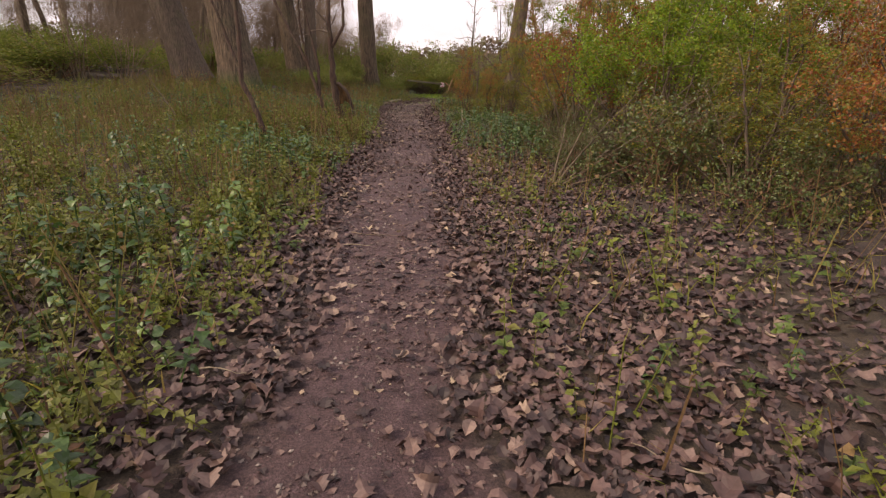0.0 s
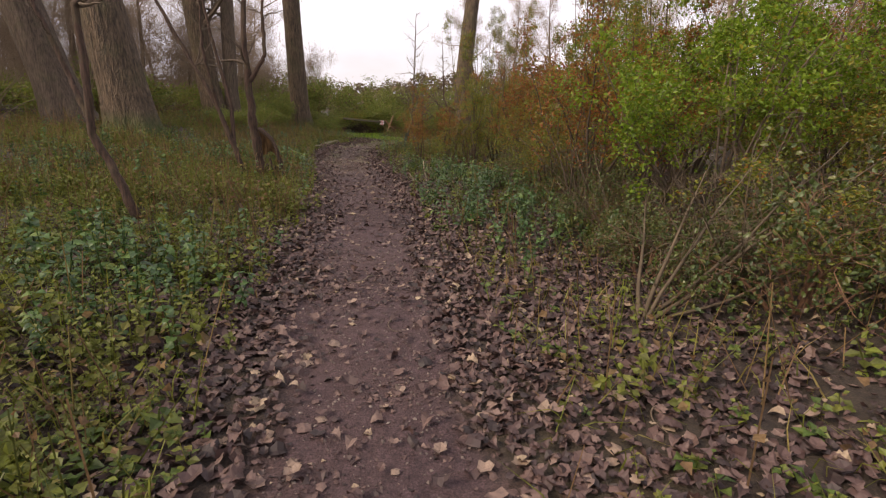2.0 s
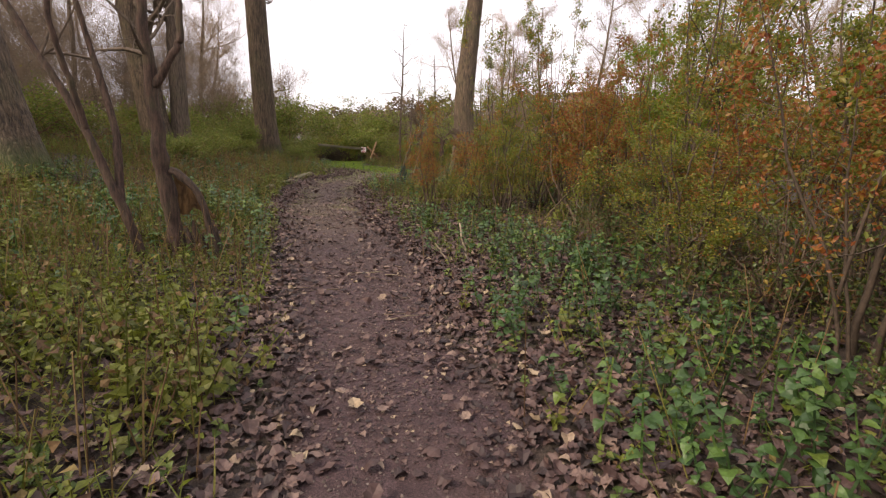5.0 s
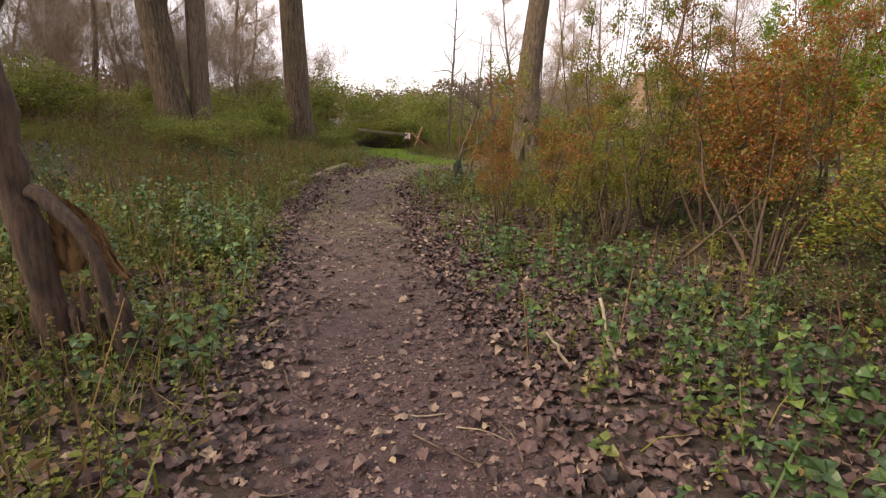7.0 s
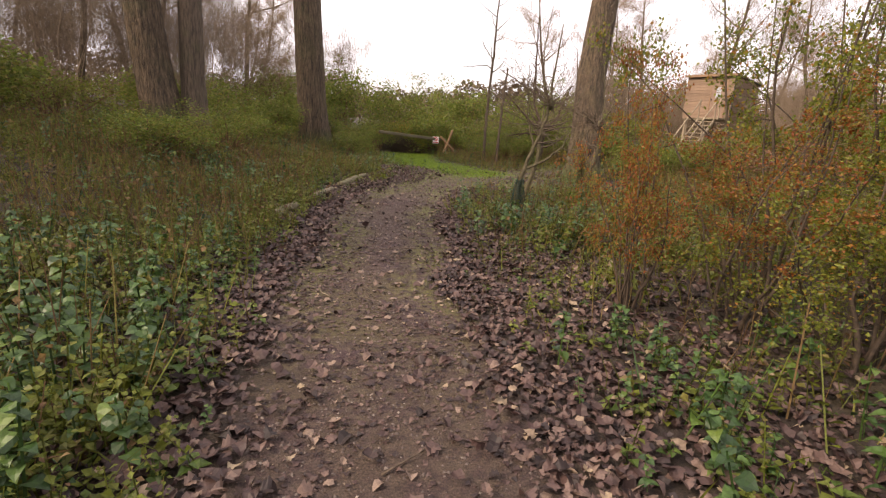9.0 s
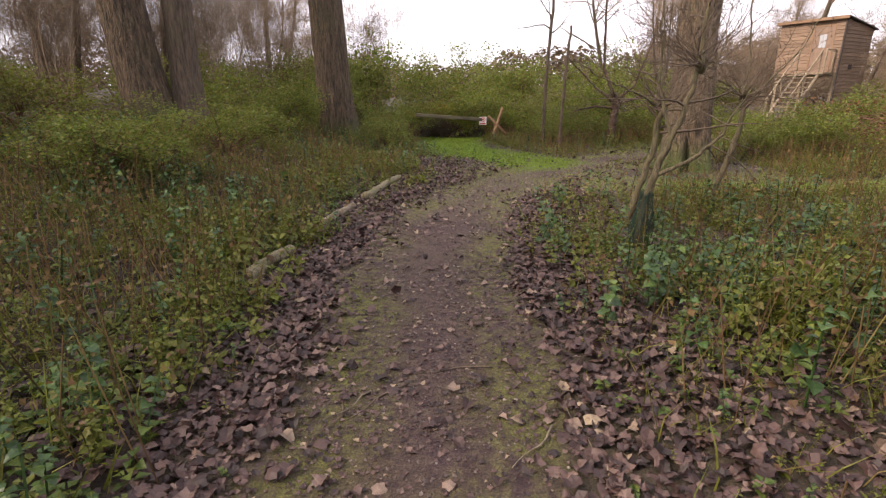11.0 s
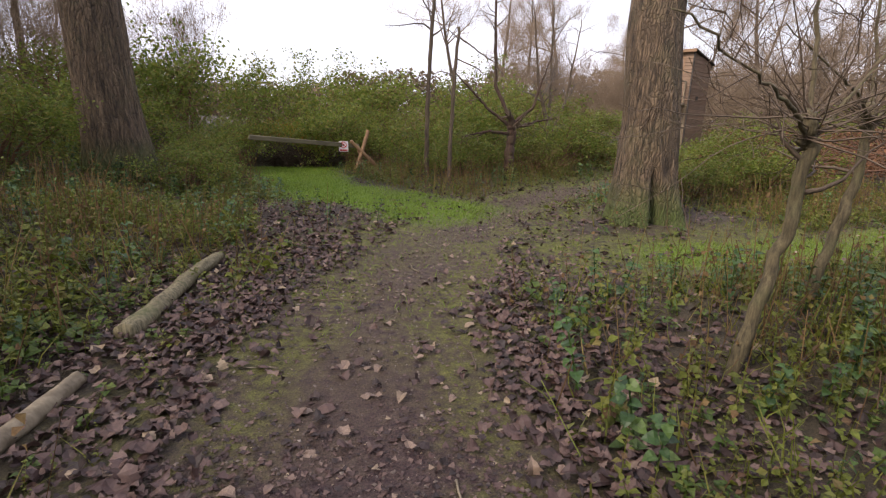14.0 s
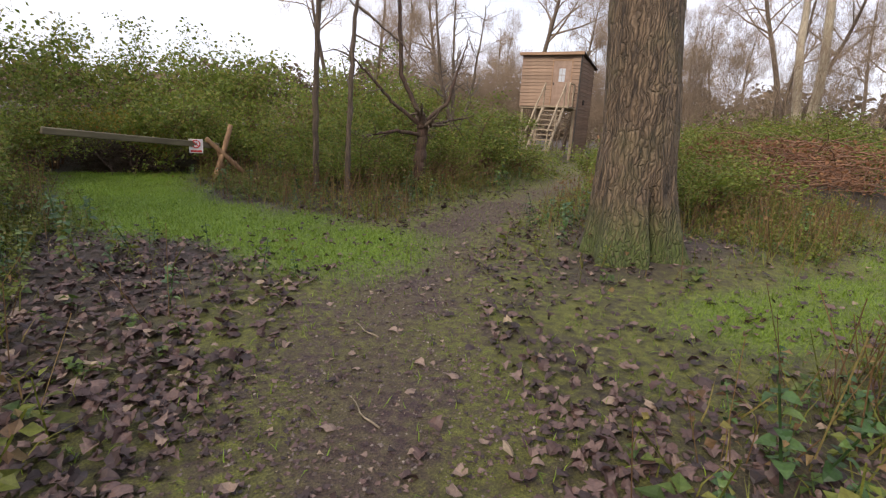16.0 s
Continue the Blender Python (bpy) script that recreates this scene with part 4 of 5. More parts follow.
def net_point(a, z):
    swell = 0.052 + 0.04 * smooth(0.0, 0.3, 0.7 - z)
    crease = 1 + 0.22 * np.sin(3 * a + 5 * z) + 0.12 * np.sin(7 * a - 9 * z)
    return np.stack([0.06 * z + swell * crease * np.cos(a), swell * crease * np.sin(a), z + 0.02 * np.sin(4 * a)], -1)


for k in range(44):
    for way in (1, -1):
        z = np.linspace(-0.03, 0.7, 18)
        gb.tube(net_point(k * 2 * np.pi / 44 + way * z * 2.4, z), np.full(18, 0.002), 3)
part("tree_guard", gb.mesh("tree_guard", True), plain_mat("green_netting", (0.008, 0.03, 0.022), (0.022, 0.07, 0.048), 40, 0.5, 0.01), guarded, "rumpled dark green netting guard, loose round the stem")

for sx, sy, seed in ((1.0, 23.0, 26), (2.33, 23.6, 27)):
    pollard = small_tree("pollard_tree", "slim pollarded tree with twigs spraying from its head", sx, sy,
               [([(0, 0, 0), (0.1, 0, 0.4), (0.24, 0, 0.95), (0.27, 0, 1.4), (0.22, 0, 1.55)], [0.045, 0.038, 0.034, 0.034, 0.03]),
                ([(0.25, 0, 1.4), (0.5, 0.05, 1.6), (0.9, 0.1, 2.0), (1.2, 0.1, 2.6)], [0.013, 0.011, 0.008, 0.004]),
                ([(0.25, 0, 1.45), (0.0, -0.1, 1.6), (-0.4, -0.2, 1.75), (-0.9, -0.2, 2.0)], [0.013, 0.011, 0.008, 0.004]),
                ([(0.25, 0, 1.5), (0.3, 0.1, 2.0), (0.2, 0.15, 2.8), (0.3, 0.2, 3.6)], [0.013, 0.011, 0.008, 0.004])], M_YOUNG, seed, 6, 0.8, 2, 0.75, 0.02, M_TWIG, 0.45)
    pollard_head(pollard, (0.23, 0, 1.5), 40, 1.35, seed + 480, 0.04)
small_tree("slim_tree", "tall slim tree with a pale spotted stem", 1.55, 32.3,
           [([(0, 0, -0.1), (-0.02, 0, 1.2), (0.02, 0, 2.6), (0.1, 0, 4.0), (0.15, 0, 6.5)], [0.055, 0.05, 0.045, 0.036, 0.012])], M_BARK2, 28, 12, 1.3, 2, 0.6, 0.03, M_GREYTWIG, 0.4)
small_tree("slim_tree", "slim stem with a broken top and two drooping branches", 1.95, 31.85,
           [([(0, 0, -0.1), (0.02, 0, 1.2), (0.08, 0, 2.4), (0.14, 0, 3.35)], [0.05, 0.045, 0.04, 0.032]),
            ([(0.14, 0, 3.15), (0.5, 0, 2.95), (1.0, 0.1, 2.7), (1.5, 0.1, 2.2)], [0.02, 0.016, 0.012, 0.004]),
            ([(0.12, 0, 2.7), (0.5, -0.1, 2.55), (0.9, -0.1, 2.3)], [0.016, 0.012, 0.005])], M_BARK2, 29, 4, 0.8, 1, 0.6, 0.0, M_GREYTWIG, 0.3)
small_tree("hawthorn_tree", "low dark tree with wide bare horizontal branches", 3.56, 32.2,
           [([(0, 0, -0.1), (0.02, 0, 0.6), (0.05, 0, 1.2), (0.0, 0, 1.5)], [0.14, 0.11, 0.1, 0.07]),
            ([(0.03, 0, 1.1), (-0.6, -0.1, 1.15), (-1.2, 0, 1.0)], [0.04, 0.03, 0.01]),
            ([(0.03, 0, 1.25), (-0.5, 0.3, 1.7), (-1.0, 0.4, 2.2), (-1.4, 0.5, 2.6)], [0.045, 0.032, 0.02, 0.008]),
            ([(0.03, 0, 1.3), (0.5, -0.1, 1.7), (0.7, -0.1, 2.3), (1.0, 0, 3.0)], [0.045, 0.034, 0.022, 0.008]),
            ([(0.03, 0, 1.2), (0.7, 0.1, 1.4), (1.3, 0.1, 1.5)], [0.035, 0.024, 0.008]),
            ([(0, 0, 1.4), (-0.25, 0.4, 2.2), (-0.3, 0.5, 3.6), (-0.35, 0.5, 5.2)], [0.05, 0.042, 0.032, 0.01])], M_BARKRED, 30, 9, 0.85, 2, 0.7, 0.0, M_TWIG, 0.3)
small_tree("willow_tree", "bushy bare tree with thin upright twigs", 6.2, 35.2,
           [([(0, 0, 0), (0.05, 0, 1.0), (-0.4, 0.1, 2.4), (-0.7, 0.1, 4.6)], [0.07, 0.06, 0.045, 0.012]),
            ([(0.03, 0, 0.8), (0.5, 0, 2.0), (0.9, 0.1, 4.4)], [0.05, 0.04, 0.012]),
            ([(0.03, 0, 0.9), (0.1, 0.3, 2.4), (0.1, 0.4, 5.0)], [0.05, 0.04, 0.012])], M_BARK2, 31, 12, 1.3, 2, 0.6, 0.05, M_GREYTWIG, 0.3)


# ---- shrubs ----
def shrub(name, label, material, seed, stems=11, radius=1.2, tall=2.4, leaves=12000, size=0.044, arch_up=0.1, shoots=5, twig_mat=None, low=0.12, proto=DIAMOND, haze=0, thin=1.0, deep=2):
    """A leafy shrub about its own foot: arching stems, twigs and many small leaves round them."""
    t = thing(name, label, "shrub")
    r = np.random.default_rng(seed)
    b, tips = Buf(), []
    for s in range(stems):
        a = r.uniform(0, 6.283)
        out = r.uniform(0.15, 1.0)
        upright = s < shoots
        way = (np.cos(a) * out * (0.3 if upright else 0.8), np.sin(a) * out * (0.3 if upright else 0.8), 1.0)
        ln = tall * (1.25 if upright else 0.95) * r.uniform(0.8, 1.1)
        pts, rr, _ = bough(r, (np.cos(a) * 0.25 * radius * out, np.sin(a) * 0.25 * radius * out, -0.05), way, ln, r.uniform(0.012, 0.026) * thin, 0.12, arch_up if upright else -0.05, 9)
        one = Buf()
        one.tube(pts, np.maximum(rr, 0.003), 6)
        part("stem", one.mesh("stem", True), twig_mat or M_TWIG, t)
        sprout(r, b, tips, pts[2:], rr[2:], radius * (0.5 if upright else 0.75), 1, deep, 7, 0.75, 0.03, 0.2, 3)
        tips.append(pts[5:])
    tagged(part("twiggery", b.mesh("twiggery"), twig_mat or M_TWIG, t), kind="stuff")
    tp = np.concatenate(tips)
    pick = tp[r.integers(0, len(tp), leaves)] + r.normal(0, 0.055 if deep > 1 else 0.08, (leaves, 3))
    pick = pick[pick[:, 2] > low * r.random(leaves) * 2]
    if haze:
        hp = tp[r.integers(0, len(tp), haze)] + r.normal(0, 0.12, (haze, 3))
        hb = Buf()
        hb.scatter(SPIKE, hp, turns(haze, 1.1), np.column_stack([np.full((haze, 2), 0.7), r.uniform(0.2, 0.7, haze)]))
        tagged(part("twig_haze", hb.mesh("twig_haze"), twig_mat or M_TWIG, t), kind="stuff")
    lb = Buf()
    lb.scatter(proto, pick, turns(len(pick), 2.2), r.uniform(0.6, 1.3, len(pick)) * size)
    tagged(part("foliage", lb.mesh("foliage"), material, t), kind="stuff")
    return t


def set_at(ob, x, y, k=1.0, h=1.0, rz=0.0, first=False, lift=0.0):
    m = pose(x, y, float(height(x, y)) + lift, 0, 0, rz) @ Matrix.Diagonal((k, k, h, 1))
    if first:
        ob.matrix_basis = m
        return ob
    return copy_thing(ob, m)


rust = shrub("leafy_shrub", "tangled shrub with rust-red and orange autumn leaves", M_RUST, 41, leaves=10500, twig_mat=M_DARKTWIG, thin=1.4)
rust2 = shrub("leafy_shrub", "upright shrub with orange leaves on tall thin shoots", M_RUST, 42, 10, 1.0, 2.8, 8000, 0.044, 0.12, 7, M_DARKTWIG, thin=1.3)
olive = shrub("leafy_shrub", "thick shrub with olive-green and yellowing leaves", M_OLIVE, 43, 12, 1.25, 2.4, 10500, twig_mat=M_DARKTWIG, thin=1.3)
vivid = shrub("leafy_shrub", "dense shrub with fresh bright green leaves", M_VIVID, 44, 13, 1.3, 2.6, 15000, 0.046)
dark = shrub("bramble_bush", "dark green bramble sprawling under the taller shrubs", M_DARKLEAF, 45, 14, 1.2, 1.2, 3200, 0.055, 0.0, 0, M_BRAMBLE, 0.05, OVAL)
sparse = shrub("leafy_shrub", "tall loose shrub with sparse small grey-green leaves", M_OLIVE, 46, 10, 1.0, 3.2, 8500, 0.042, 0.14, 8, M_DARKTWIG)
PLANTED = [
    (vivid, 3.4, 8.4, 1.05, 1.0), (rust, 2.5, 10.0, 0.85, 0.95), (rust, 5.0, 6.3, 1.1, 1.05), (vivid, 5.0, 9.4, 1.2, 1.2), (olive, 4.2, 7.2, 0.95, 0.75), (rust2, 3.6, 10.6, 1.0, 0.8),
    (olive, 2.6, 12.0, 0.75, 0.7), (rust, 3.4, 12.6, 1.0, 0.75), (sparse, 4.2, 11.6, 1.0, 1.05), (olive, 5.4, 12.4, 1.2, 1.3), (rust, 6.4, 9.8, 1.3, 1.3), (sparse, 4.4, 14.4, 1.1, 1.15),
    (rust, 2.9, 15.0, 0.8, 0.8), (olive, 2.0, 16.6, 0.7, 0.75), (rust, 0.75, 17.5, 0.45, 0.68), (rust2, 1.5, 17.2, 0.6, 0.68), (olive, 3.0, 17.2, 0.9, 0.95), (rust2, 3.2, 16.2, 0.9, 1.0), (rust, 4.6, 16.6, 1.1, 1.1),
    (sparse, 2.3, 18.0, 0.8, 0.95), (sparse, 5.6, 15.6, 1.2, 1.2), (olive, 6.4, 14.0, 1.3, 1.3), (vivid, 6.2, 17.2, 1.1, 1.1), (rust, 7.6, 12.0, 1.3, 1.2), (olive, 3.3, 13.7, 0.85, 0.85), (olive, 4.2, 18.4, 0.9, 1.0), (rust2, 5.2, 18.8, 1.0, 1.05), (vivid, 6.6, 19.6, 1.0, 1.1), (sparse, 3.5, 18.3, 0.8, 1.0), (rust, 6.2, 3.6, 1.1, 1.0), (olive, 7.0, 6.0, 1.3, 1.2),
    # the dark brambles of this row are added as shade inside the shrubs
    (olive, 3.4, 5.5, 0.8, 0.7), (rust, 4.5, 4.7, 0.9, 0.8), (dark, 2.7, 6.3, 0.8, 0.85), (dark, 3.4, 4.9, 0.8, 0.7), (dark, 2.0, 7.3, 0.6, 0.6),
    (dark, 3.2, 7.3, 0.9, 0.8), (dark, 4.2, 6.3, 0.9, 0.75), (dark, 2.3, 9.0, 0.7, 0.7), (dark, 2.9, 11.2, 0.8, 0.8), (dark, 2.6, 13.6, 0.7, 0.55), (dark, 5.4, 5.2, 1.0, 0.7), (dark, 3.7, 15.4, 0.9, 0.8), (dark, 2.1, 7.8, 0.5, 0.5),
]
used = set()
for k, (ob, x, y, s, h) in enumerate(PLANTED):
    set_at(ob, x, y, s, h, k * 77.0, ob not in used)
    used.add(ob)

# ---- hedge, brambles and thickets further off ----
bramble = shrub("bramble_bush", "low bramble and nettle bush, green turning brown", M_HEDGE, 51, 16, 1.25, 1.45, 6500, 0.056, 0.0, 0, M_BRAMBLE, 0.03, deep=1)
bramble2 = shrub("bramble_bush", "withered bramble bush with brown and olive leaves", M_SPRIG, 52, 16, 1.2, 1.3, 5000, 0.05, 0.0, 0, M_BRAMBLE, 0.03, deep=1)
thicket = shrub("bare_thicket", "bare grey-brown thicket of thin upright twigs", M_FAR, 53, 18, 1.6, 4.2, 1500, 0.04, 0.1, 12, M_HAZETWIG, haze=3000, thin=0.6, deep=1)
BACK = [(-5.6, 36.6, 1.3, 1.3), (-4.2, 37.6, 1.5, 1.7), (-2.7, 36.6, 1.1, 1.25), (-1.0, 37.0, 1.1, 1.15), (0.6, 36.2, 1.1, 1.1), (2.3, 34.9, 0.9, 0.85), (2.6, 36.2, 1.3, 1.15), (3.2, 33.6, 0.9, 0.8), (4.4, 36.0, 1.3, 1.2), (5.6, 34.2, 1.1, 1.0), (6.6, 37.0, 1.4, 1.3), (7.6, 35.2, 1.1, 0.65), (8.6, 37.6, 1.2, 0.6), (9.0, 35.9, 0.9, 0.4), (9.9, 38.6, 0.9, 0.4), (0.7, 36.1, 0.8, 0.75), (2.4, 32.8, 0.7, 0.6), (1.9, 33.6, 0.6, 0.5), (4.6, 33.0, 0.8, 0.6), (-3.2, 35.2, 0.8, 0.8), (-6.6, 34.2, 1.2, 1.0), (-5.4, 33.2, 1.0, 0.8), (-3.4, 33.0, 0.7, 0.65), (-5.8, 30.2, 0.9, 0.75), (-3.3, 30.8, 0.7, 0.55), (-8.6, 31.0, 1.2, 1.0), (-9.6, 26.4, 1.2, 0.9), (-5.6, 26.2, 0.8, 0.5), (-6.0, 23.2, 0.8, 0.5),
        (7.2, 28.2, 0.8, 0.6), (8.6, 30.4, 1.0, 0.8), (7.0, 30.6, 0.8, 0.6), (10.4, 30.6, 1.1, 0.7), (5.8, 28.6, 0.6, 0.45), (12.4, 31.6, 1.2, 0.9), (11.0, 33.0, 0.8, 0.6), (15.5, 29.0, 1.3, 1.0), (14.5, 33.0, 1.2, 0.9), (18.0, 32.0, 1.5, 1.2), (-1.5, 39.5, 1.5, 1.5), (2.0, 39.5, 1.5, 1.4), (5.5, 40.0, 1.5, 1.4), (-8.0, 38.5, 1.6, 1.6)]
br_ = random.Random(8)
for k in range(34):
    BACK.append((br_.uniform(-27, -9.5), br_.uniform(6, 42), br_.uniform(1.2, 1.9), br_.uniform(0.6, 1.1)))
for k in range(16):
    BACK.append((br_.uniform(13, 30), br_.uniform(22, 34), br_.uniform(1.2, 1.9), br_.uniform(0.6, 1.0)))
for k in range(9):
    BACK.append((br_.uniform(8, 14), br_.uniform(3, 22), br_.uniform(1.2, 1.8), br_.uniform(1.0, 1.5)))
for k, (x, y, s, h) in enumerate(BACK):
    ob = bramble2 if k % 4 == 2 else bramble
    set_at(ob, x, y, s, h * 0.95, k * 101.0, ob not in used)
    used.add(ob)
tr = random.Random(5)
THICK = [(-14, 24), (-17, 28), (-12, 31), (-15, 35), (-20, 22), (-19, 33), (-11, 37), (-24, 27), (-23, 35), (-14, 42), (-19, 44), (-9, 44), (-26, 44), (-13, 17), (-17, 15), (-21, 12), (-16, 9), (-24, 18), (-20, 6), (-28, 10), (-8.5, 40), (-5.6, 43), (-11, 22), (19, 36), (22, 33), (24, 38), (27, 31), (20, 43), (26, 45), (30, 36), (12, 46), (17, 50), (22, 52), (32, 44), (12, 13), (14, 8), (13, 17), (15, 20), (16, 15), (36, 40), (34, 50), (28, 55), (17, 44.5), (19.5, 41), (15.5, 47), (21, 46), (13, 49.5), (18, 48), (11, 49), (24, 43), (16, 52), (40, 34), (21, 27), (25, 24), (30, 26), (-10, 48), (-16, 48), (-24, 40), (-28, 34), (-30, 24), (-26, 14), (-15, 26), (-18, 19), (-12, 28), (-13, 39), (-10.5, 33), (-21, 38), (-12, 20), (-22, 2), (-13, 4), (-17, 1), (9, 20)]
for k in range(20):
    x, y = tr.uniform(11, 32), tr.uniform(27, 50)
    if min(dist_line(x, y, [(-1.3, 20.0), (14.5, 42.5)]), dist_line(x, y, [(-1.3, 23.0), (21.8, 33.6)]) + 1.5) > 4.5:
        THICK.append((x, y))
for k in range(10):
    THICK.append((tr.uniform(-20, -7.5), tr.uniform(33, 48)))
for k, (x, y) in enumerate(THICK):
    set_at(thicket, x + tr.uniform(-1, 1), y + tr.uniform(-1, 1), tr.uniform(0.9, 1.6), tr.uniform(0.7, 1.25), tr.uniform(0, 360), thicket not in used)
    used.add(thicket)


def bare_tree(label, seed, tall, material, lean=0.0):
    t = thing("bare_tree", label, "tree")
    r = np.random.default_rng(seed)
    axis, rr, _ = bough(r, (0, 0, -0.1), (lean, 0, 1), tall, tall * 0.014, 0.05, 0.05, 12)
    one = Buf()
    one.tube(axis, np.maximum(rr, 0.02), 9)
    part("trunk", one.mesh("trunk", True), material, t)
    b, tips = Buf(), []
    sprout(r, b, tips, axis[3:], rr[3:], tall * 0.34, 1, 2, 15, 0.6, 0.05, 0.17, 4)
    tp = np.concatenate(tips)
    hp = tp[r.integers(0, len(tp), 3200)] + r.normal(0, 0.18, (3200, 3))
    b.scatter(SPIKE, hp, turns(3200, 1.2), np.column_stack([np.full((3200, 2), 1.1), r.uniform(0.3, 0.9, 3200)]))
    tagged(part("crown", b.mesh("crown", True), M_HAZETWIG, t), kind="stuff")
    return t


bares = [bare_tree("bare grey-brown woodland tree with a fine twiggy crown", 61, 11, M_BARK2), bare_tree("slender bare tree with upright branches", 62, 13, M_BARK2, 0.1), bare_tree("pale-stemmed bare tree in the wood behind", 63, 15, M_PALE, -0.05)]
WOOD = [(0, -11, 35), (1, -14, 29), (0, -17, 37), (1, -10, 42), (2, -21, 30), (0, -25, 38), (1, -17, 22), (0, -22, 24), (1, -13.5, 26), (0, -30, 30), (1, -28, 20), (0, -20, 15), (1, -15, 11), (0, -24, 8), (1, -34, 24), (2, -31, 40), (0, -12.9, 52), (1, -20, 50), (1, -14, 7),
        (0, 20, 40), (1, 24, 35), (0, 27, 42), (1, 18, 46), (0, 30, 34), (2, 21.4, 33.4), (2, 22.2, 33.9), (1, 33, 40), (0, 23, 48), (1, 29, 50), (0, 36, 46), (1, 26, 30), (0, 34, 31), (1, 17, 54), (0, 24, 56), (1, 14, 58), (0, 40, 38), (1, 38, 28), (0, -13, 33), (1, -19, 26), (0, -15, 40), (1, -24, 33), (0, -11, 48), (1, -26, 48), (0, -33, 34), (0, -16, 18), (1, -11, 24), (0, -28, 14), (1, 22, 29), (0, 31, 29), (1, 27, 37), (0, 20, 52), (1, 33, 54), (0, 42, 48), (1, 45, 40), (0, 13.5, 52), (1, 10, 56)]
for k, (i, x, y) in enumerate(WOOD):
    s = tr.uniform(0.8, 1.15)
    set_at(bares[i], x, y, s, s, tr.uniform(0, 360), bares[i] not in used)
    used.add(bares[i])

far = Buf()
fr = np.random.default_rng(9)
for k in range(210):
    a = radians(90) + (k / 209 - 0.5) * 3.9
    d = fr.uniform(75, 150)
    cx, cy, hh, ww = np.cos(a) * d, 20 + np.sin(a) * d, fr.uniform(5, 10) * (0.75 + d / 300), fr.uniform(3, 6)
    n = 650
    u = fr.normal(0, 1, (n, 3))
    u /= np.linalg.norm(u, axis=1)[:, None]
    q = np.array([cx, cy, hh * 0.52]) + u * np.array([ww, ww, hh * 0.5]) * (fr.uniform(0.3, 1, n) ** 0.4)[:, None]
    far.scatter(DIAMOND, q, turns(n, 1.2), fr.uniform(0.45, 1.2, n))
n = 9000
a = radians(90) + fr.uniform(-1.95, 1.95, n)
d = fr.uniform(62, 80, n)
far.scatter(DIAMOND, np.column_stack([np.cos(a) * d, 20 + np.sin(a) * d, fr.uniform(0, 2.6, n)]), turns(n, 1.2), fr.uniform(0.5, 1.4, n))
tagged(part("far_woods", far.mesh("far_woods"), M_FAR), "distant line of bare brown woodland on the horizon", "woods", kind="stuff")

# ---- barrier across the grass path ----
M_BEAM = plain_mat("weathered_beam", (0.08, 0.068, 0.042), (0.19, 0.165, 0.1), 9, 0.85, 0.006, (0.15, 1, 1))
M_POLE = plain_mat("barrier_pole", (0.13, 0.07, 0.035), (0.3, 0.18, 0.09), 16, 0.8, 0.006, (1, 1, 0.2))


def box_mesh(name, x, y, z, bevel=0.006, wob=0.0, seed=0):
    """A box with bevelled edges, its corner at the origin."""
    bm = bmesh.new()
    bmesh.ops.create_cube(bm, size=1.0)
    r = random.Random(seed)
    for v in bm.verts:
        v.co = Vector(((v.co.x + 0.5) * x, (v.co.y + 0.5) * y, (v.co.z + 0.5) * z)) + Vector([r.uniform(-wob, wob) for _ in range(3)])
    bmesh.ops.bevel(bm, geom=bm.edges[:], offset=bevel, segments=1, affect="EDGES")
    me = bpy.data.meshes.new(name)
    bm.to_mesh(me)
    bm.free()
    return me


def pole_mesh(name, a, b, r0, r1, sides=10, seed=0):
    g = np.random.default_rng(seed)
    f = np.linspace(0, 1, 9)[:, None]
    pts = np.array(a) * (1 - f) + np.array(b) * f + g.normal(0, 0.006, (9, 3))
    bf = Buf()
    bf.tube(pts, np.linspace(r0, r1, 9) * (1 + g.normal(0, 0.04, 9)), sides, True)
    return bf.mesh(name, True)


barrier = thing("barrier", "weathered wooden barrier beam resting on crossed poles", "barrier", -0.1, 34.35, 0.0)
beam = part("beam", box_mesh("beam", 2.8, 0.09, 0.11, 0.012, 0.01, 3), M_BEAM, barrier)
beam.matrix_basis = pose(0.32, 0.12, 0.66, 0, -4.5, 199)
part("pole", pole_mesh("pole", (0.12, -0.35, -0.15), (0.62, 0.15, 1.12), 0.05, 0.045, seed=1), M_POLE, barrier)
part("pole", pole_mesh("pole", (0.12, -0.05, 0.86), (0.78, -0.1, 0.2), 0.05, 0.045, seed=2), M_POLE, barrier)
part("pole", pole_mesh("pole", (0.5, -0.15, -0.15), (0.3, 0.0, 0.7), 0.045, 0.04, seed=3), M_POLE, barrier)

sign = thing("warning_sign", "small white sign with a red ring symbol nailed to the beam", "sign", -0.17, 34.22, 0.66, rz=-6)
M_SIGN = plain_mat("sign_white", (0.7, 0.68, 0.68), (0.82, 0.8, 0.8), 8, 0.4, 0)
M_RED = plain_mat("sign_red", (0.5, 0.04, 0.04), (0.6, 0.06, 0.05), 8, 0.4, 0)
M_BLACK = plain_mat("sign_black", (0.03, 0.03, 0.03), (0.05, 0.05, 0.05), 8, 0.4, 0)
pl = part("panel", box_mesh("panel", 0.24, 0.008, 0.26, 0.003), M_SIGN, sign)
pl.location = (-0.12, 0, -0.08)
ringb = Buf()
ang = np.linspace(0, 2 * np.pi, 25)
ringb.tube(np.stack([np.cos(ang) * 0.07, ang * 0 - 0.003, np.sin(ang) * 0.07 + 0.09], -1), np.full(25, 0.01), 6)
part("red_ring", ringb.mesh("red_ring"), M_RED, sign)
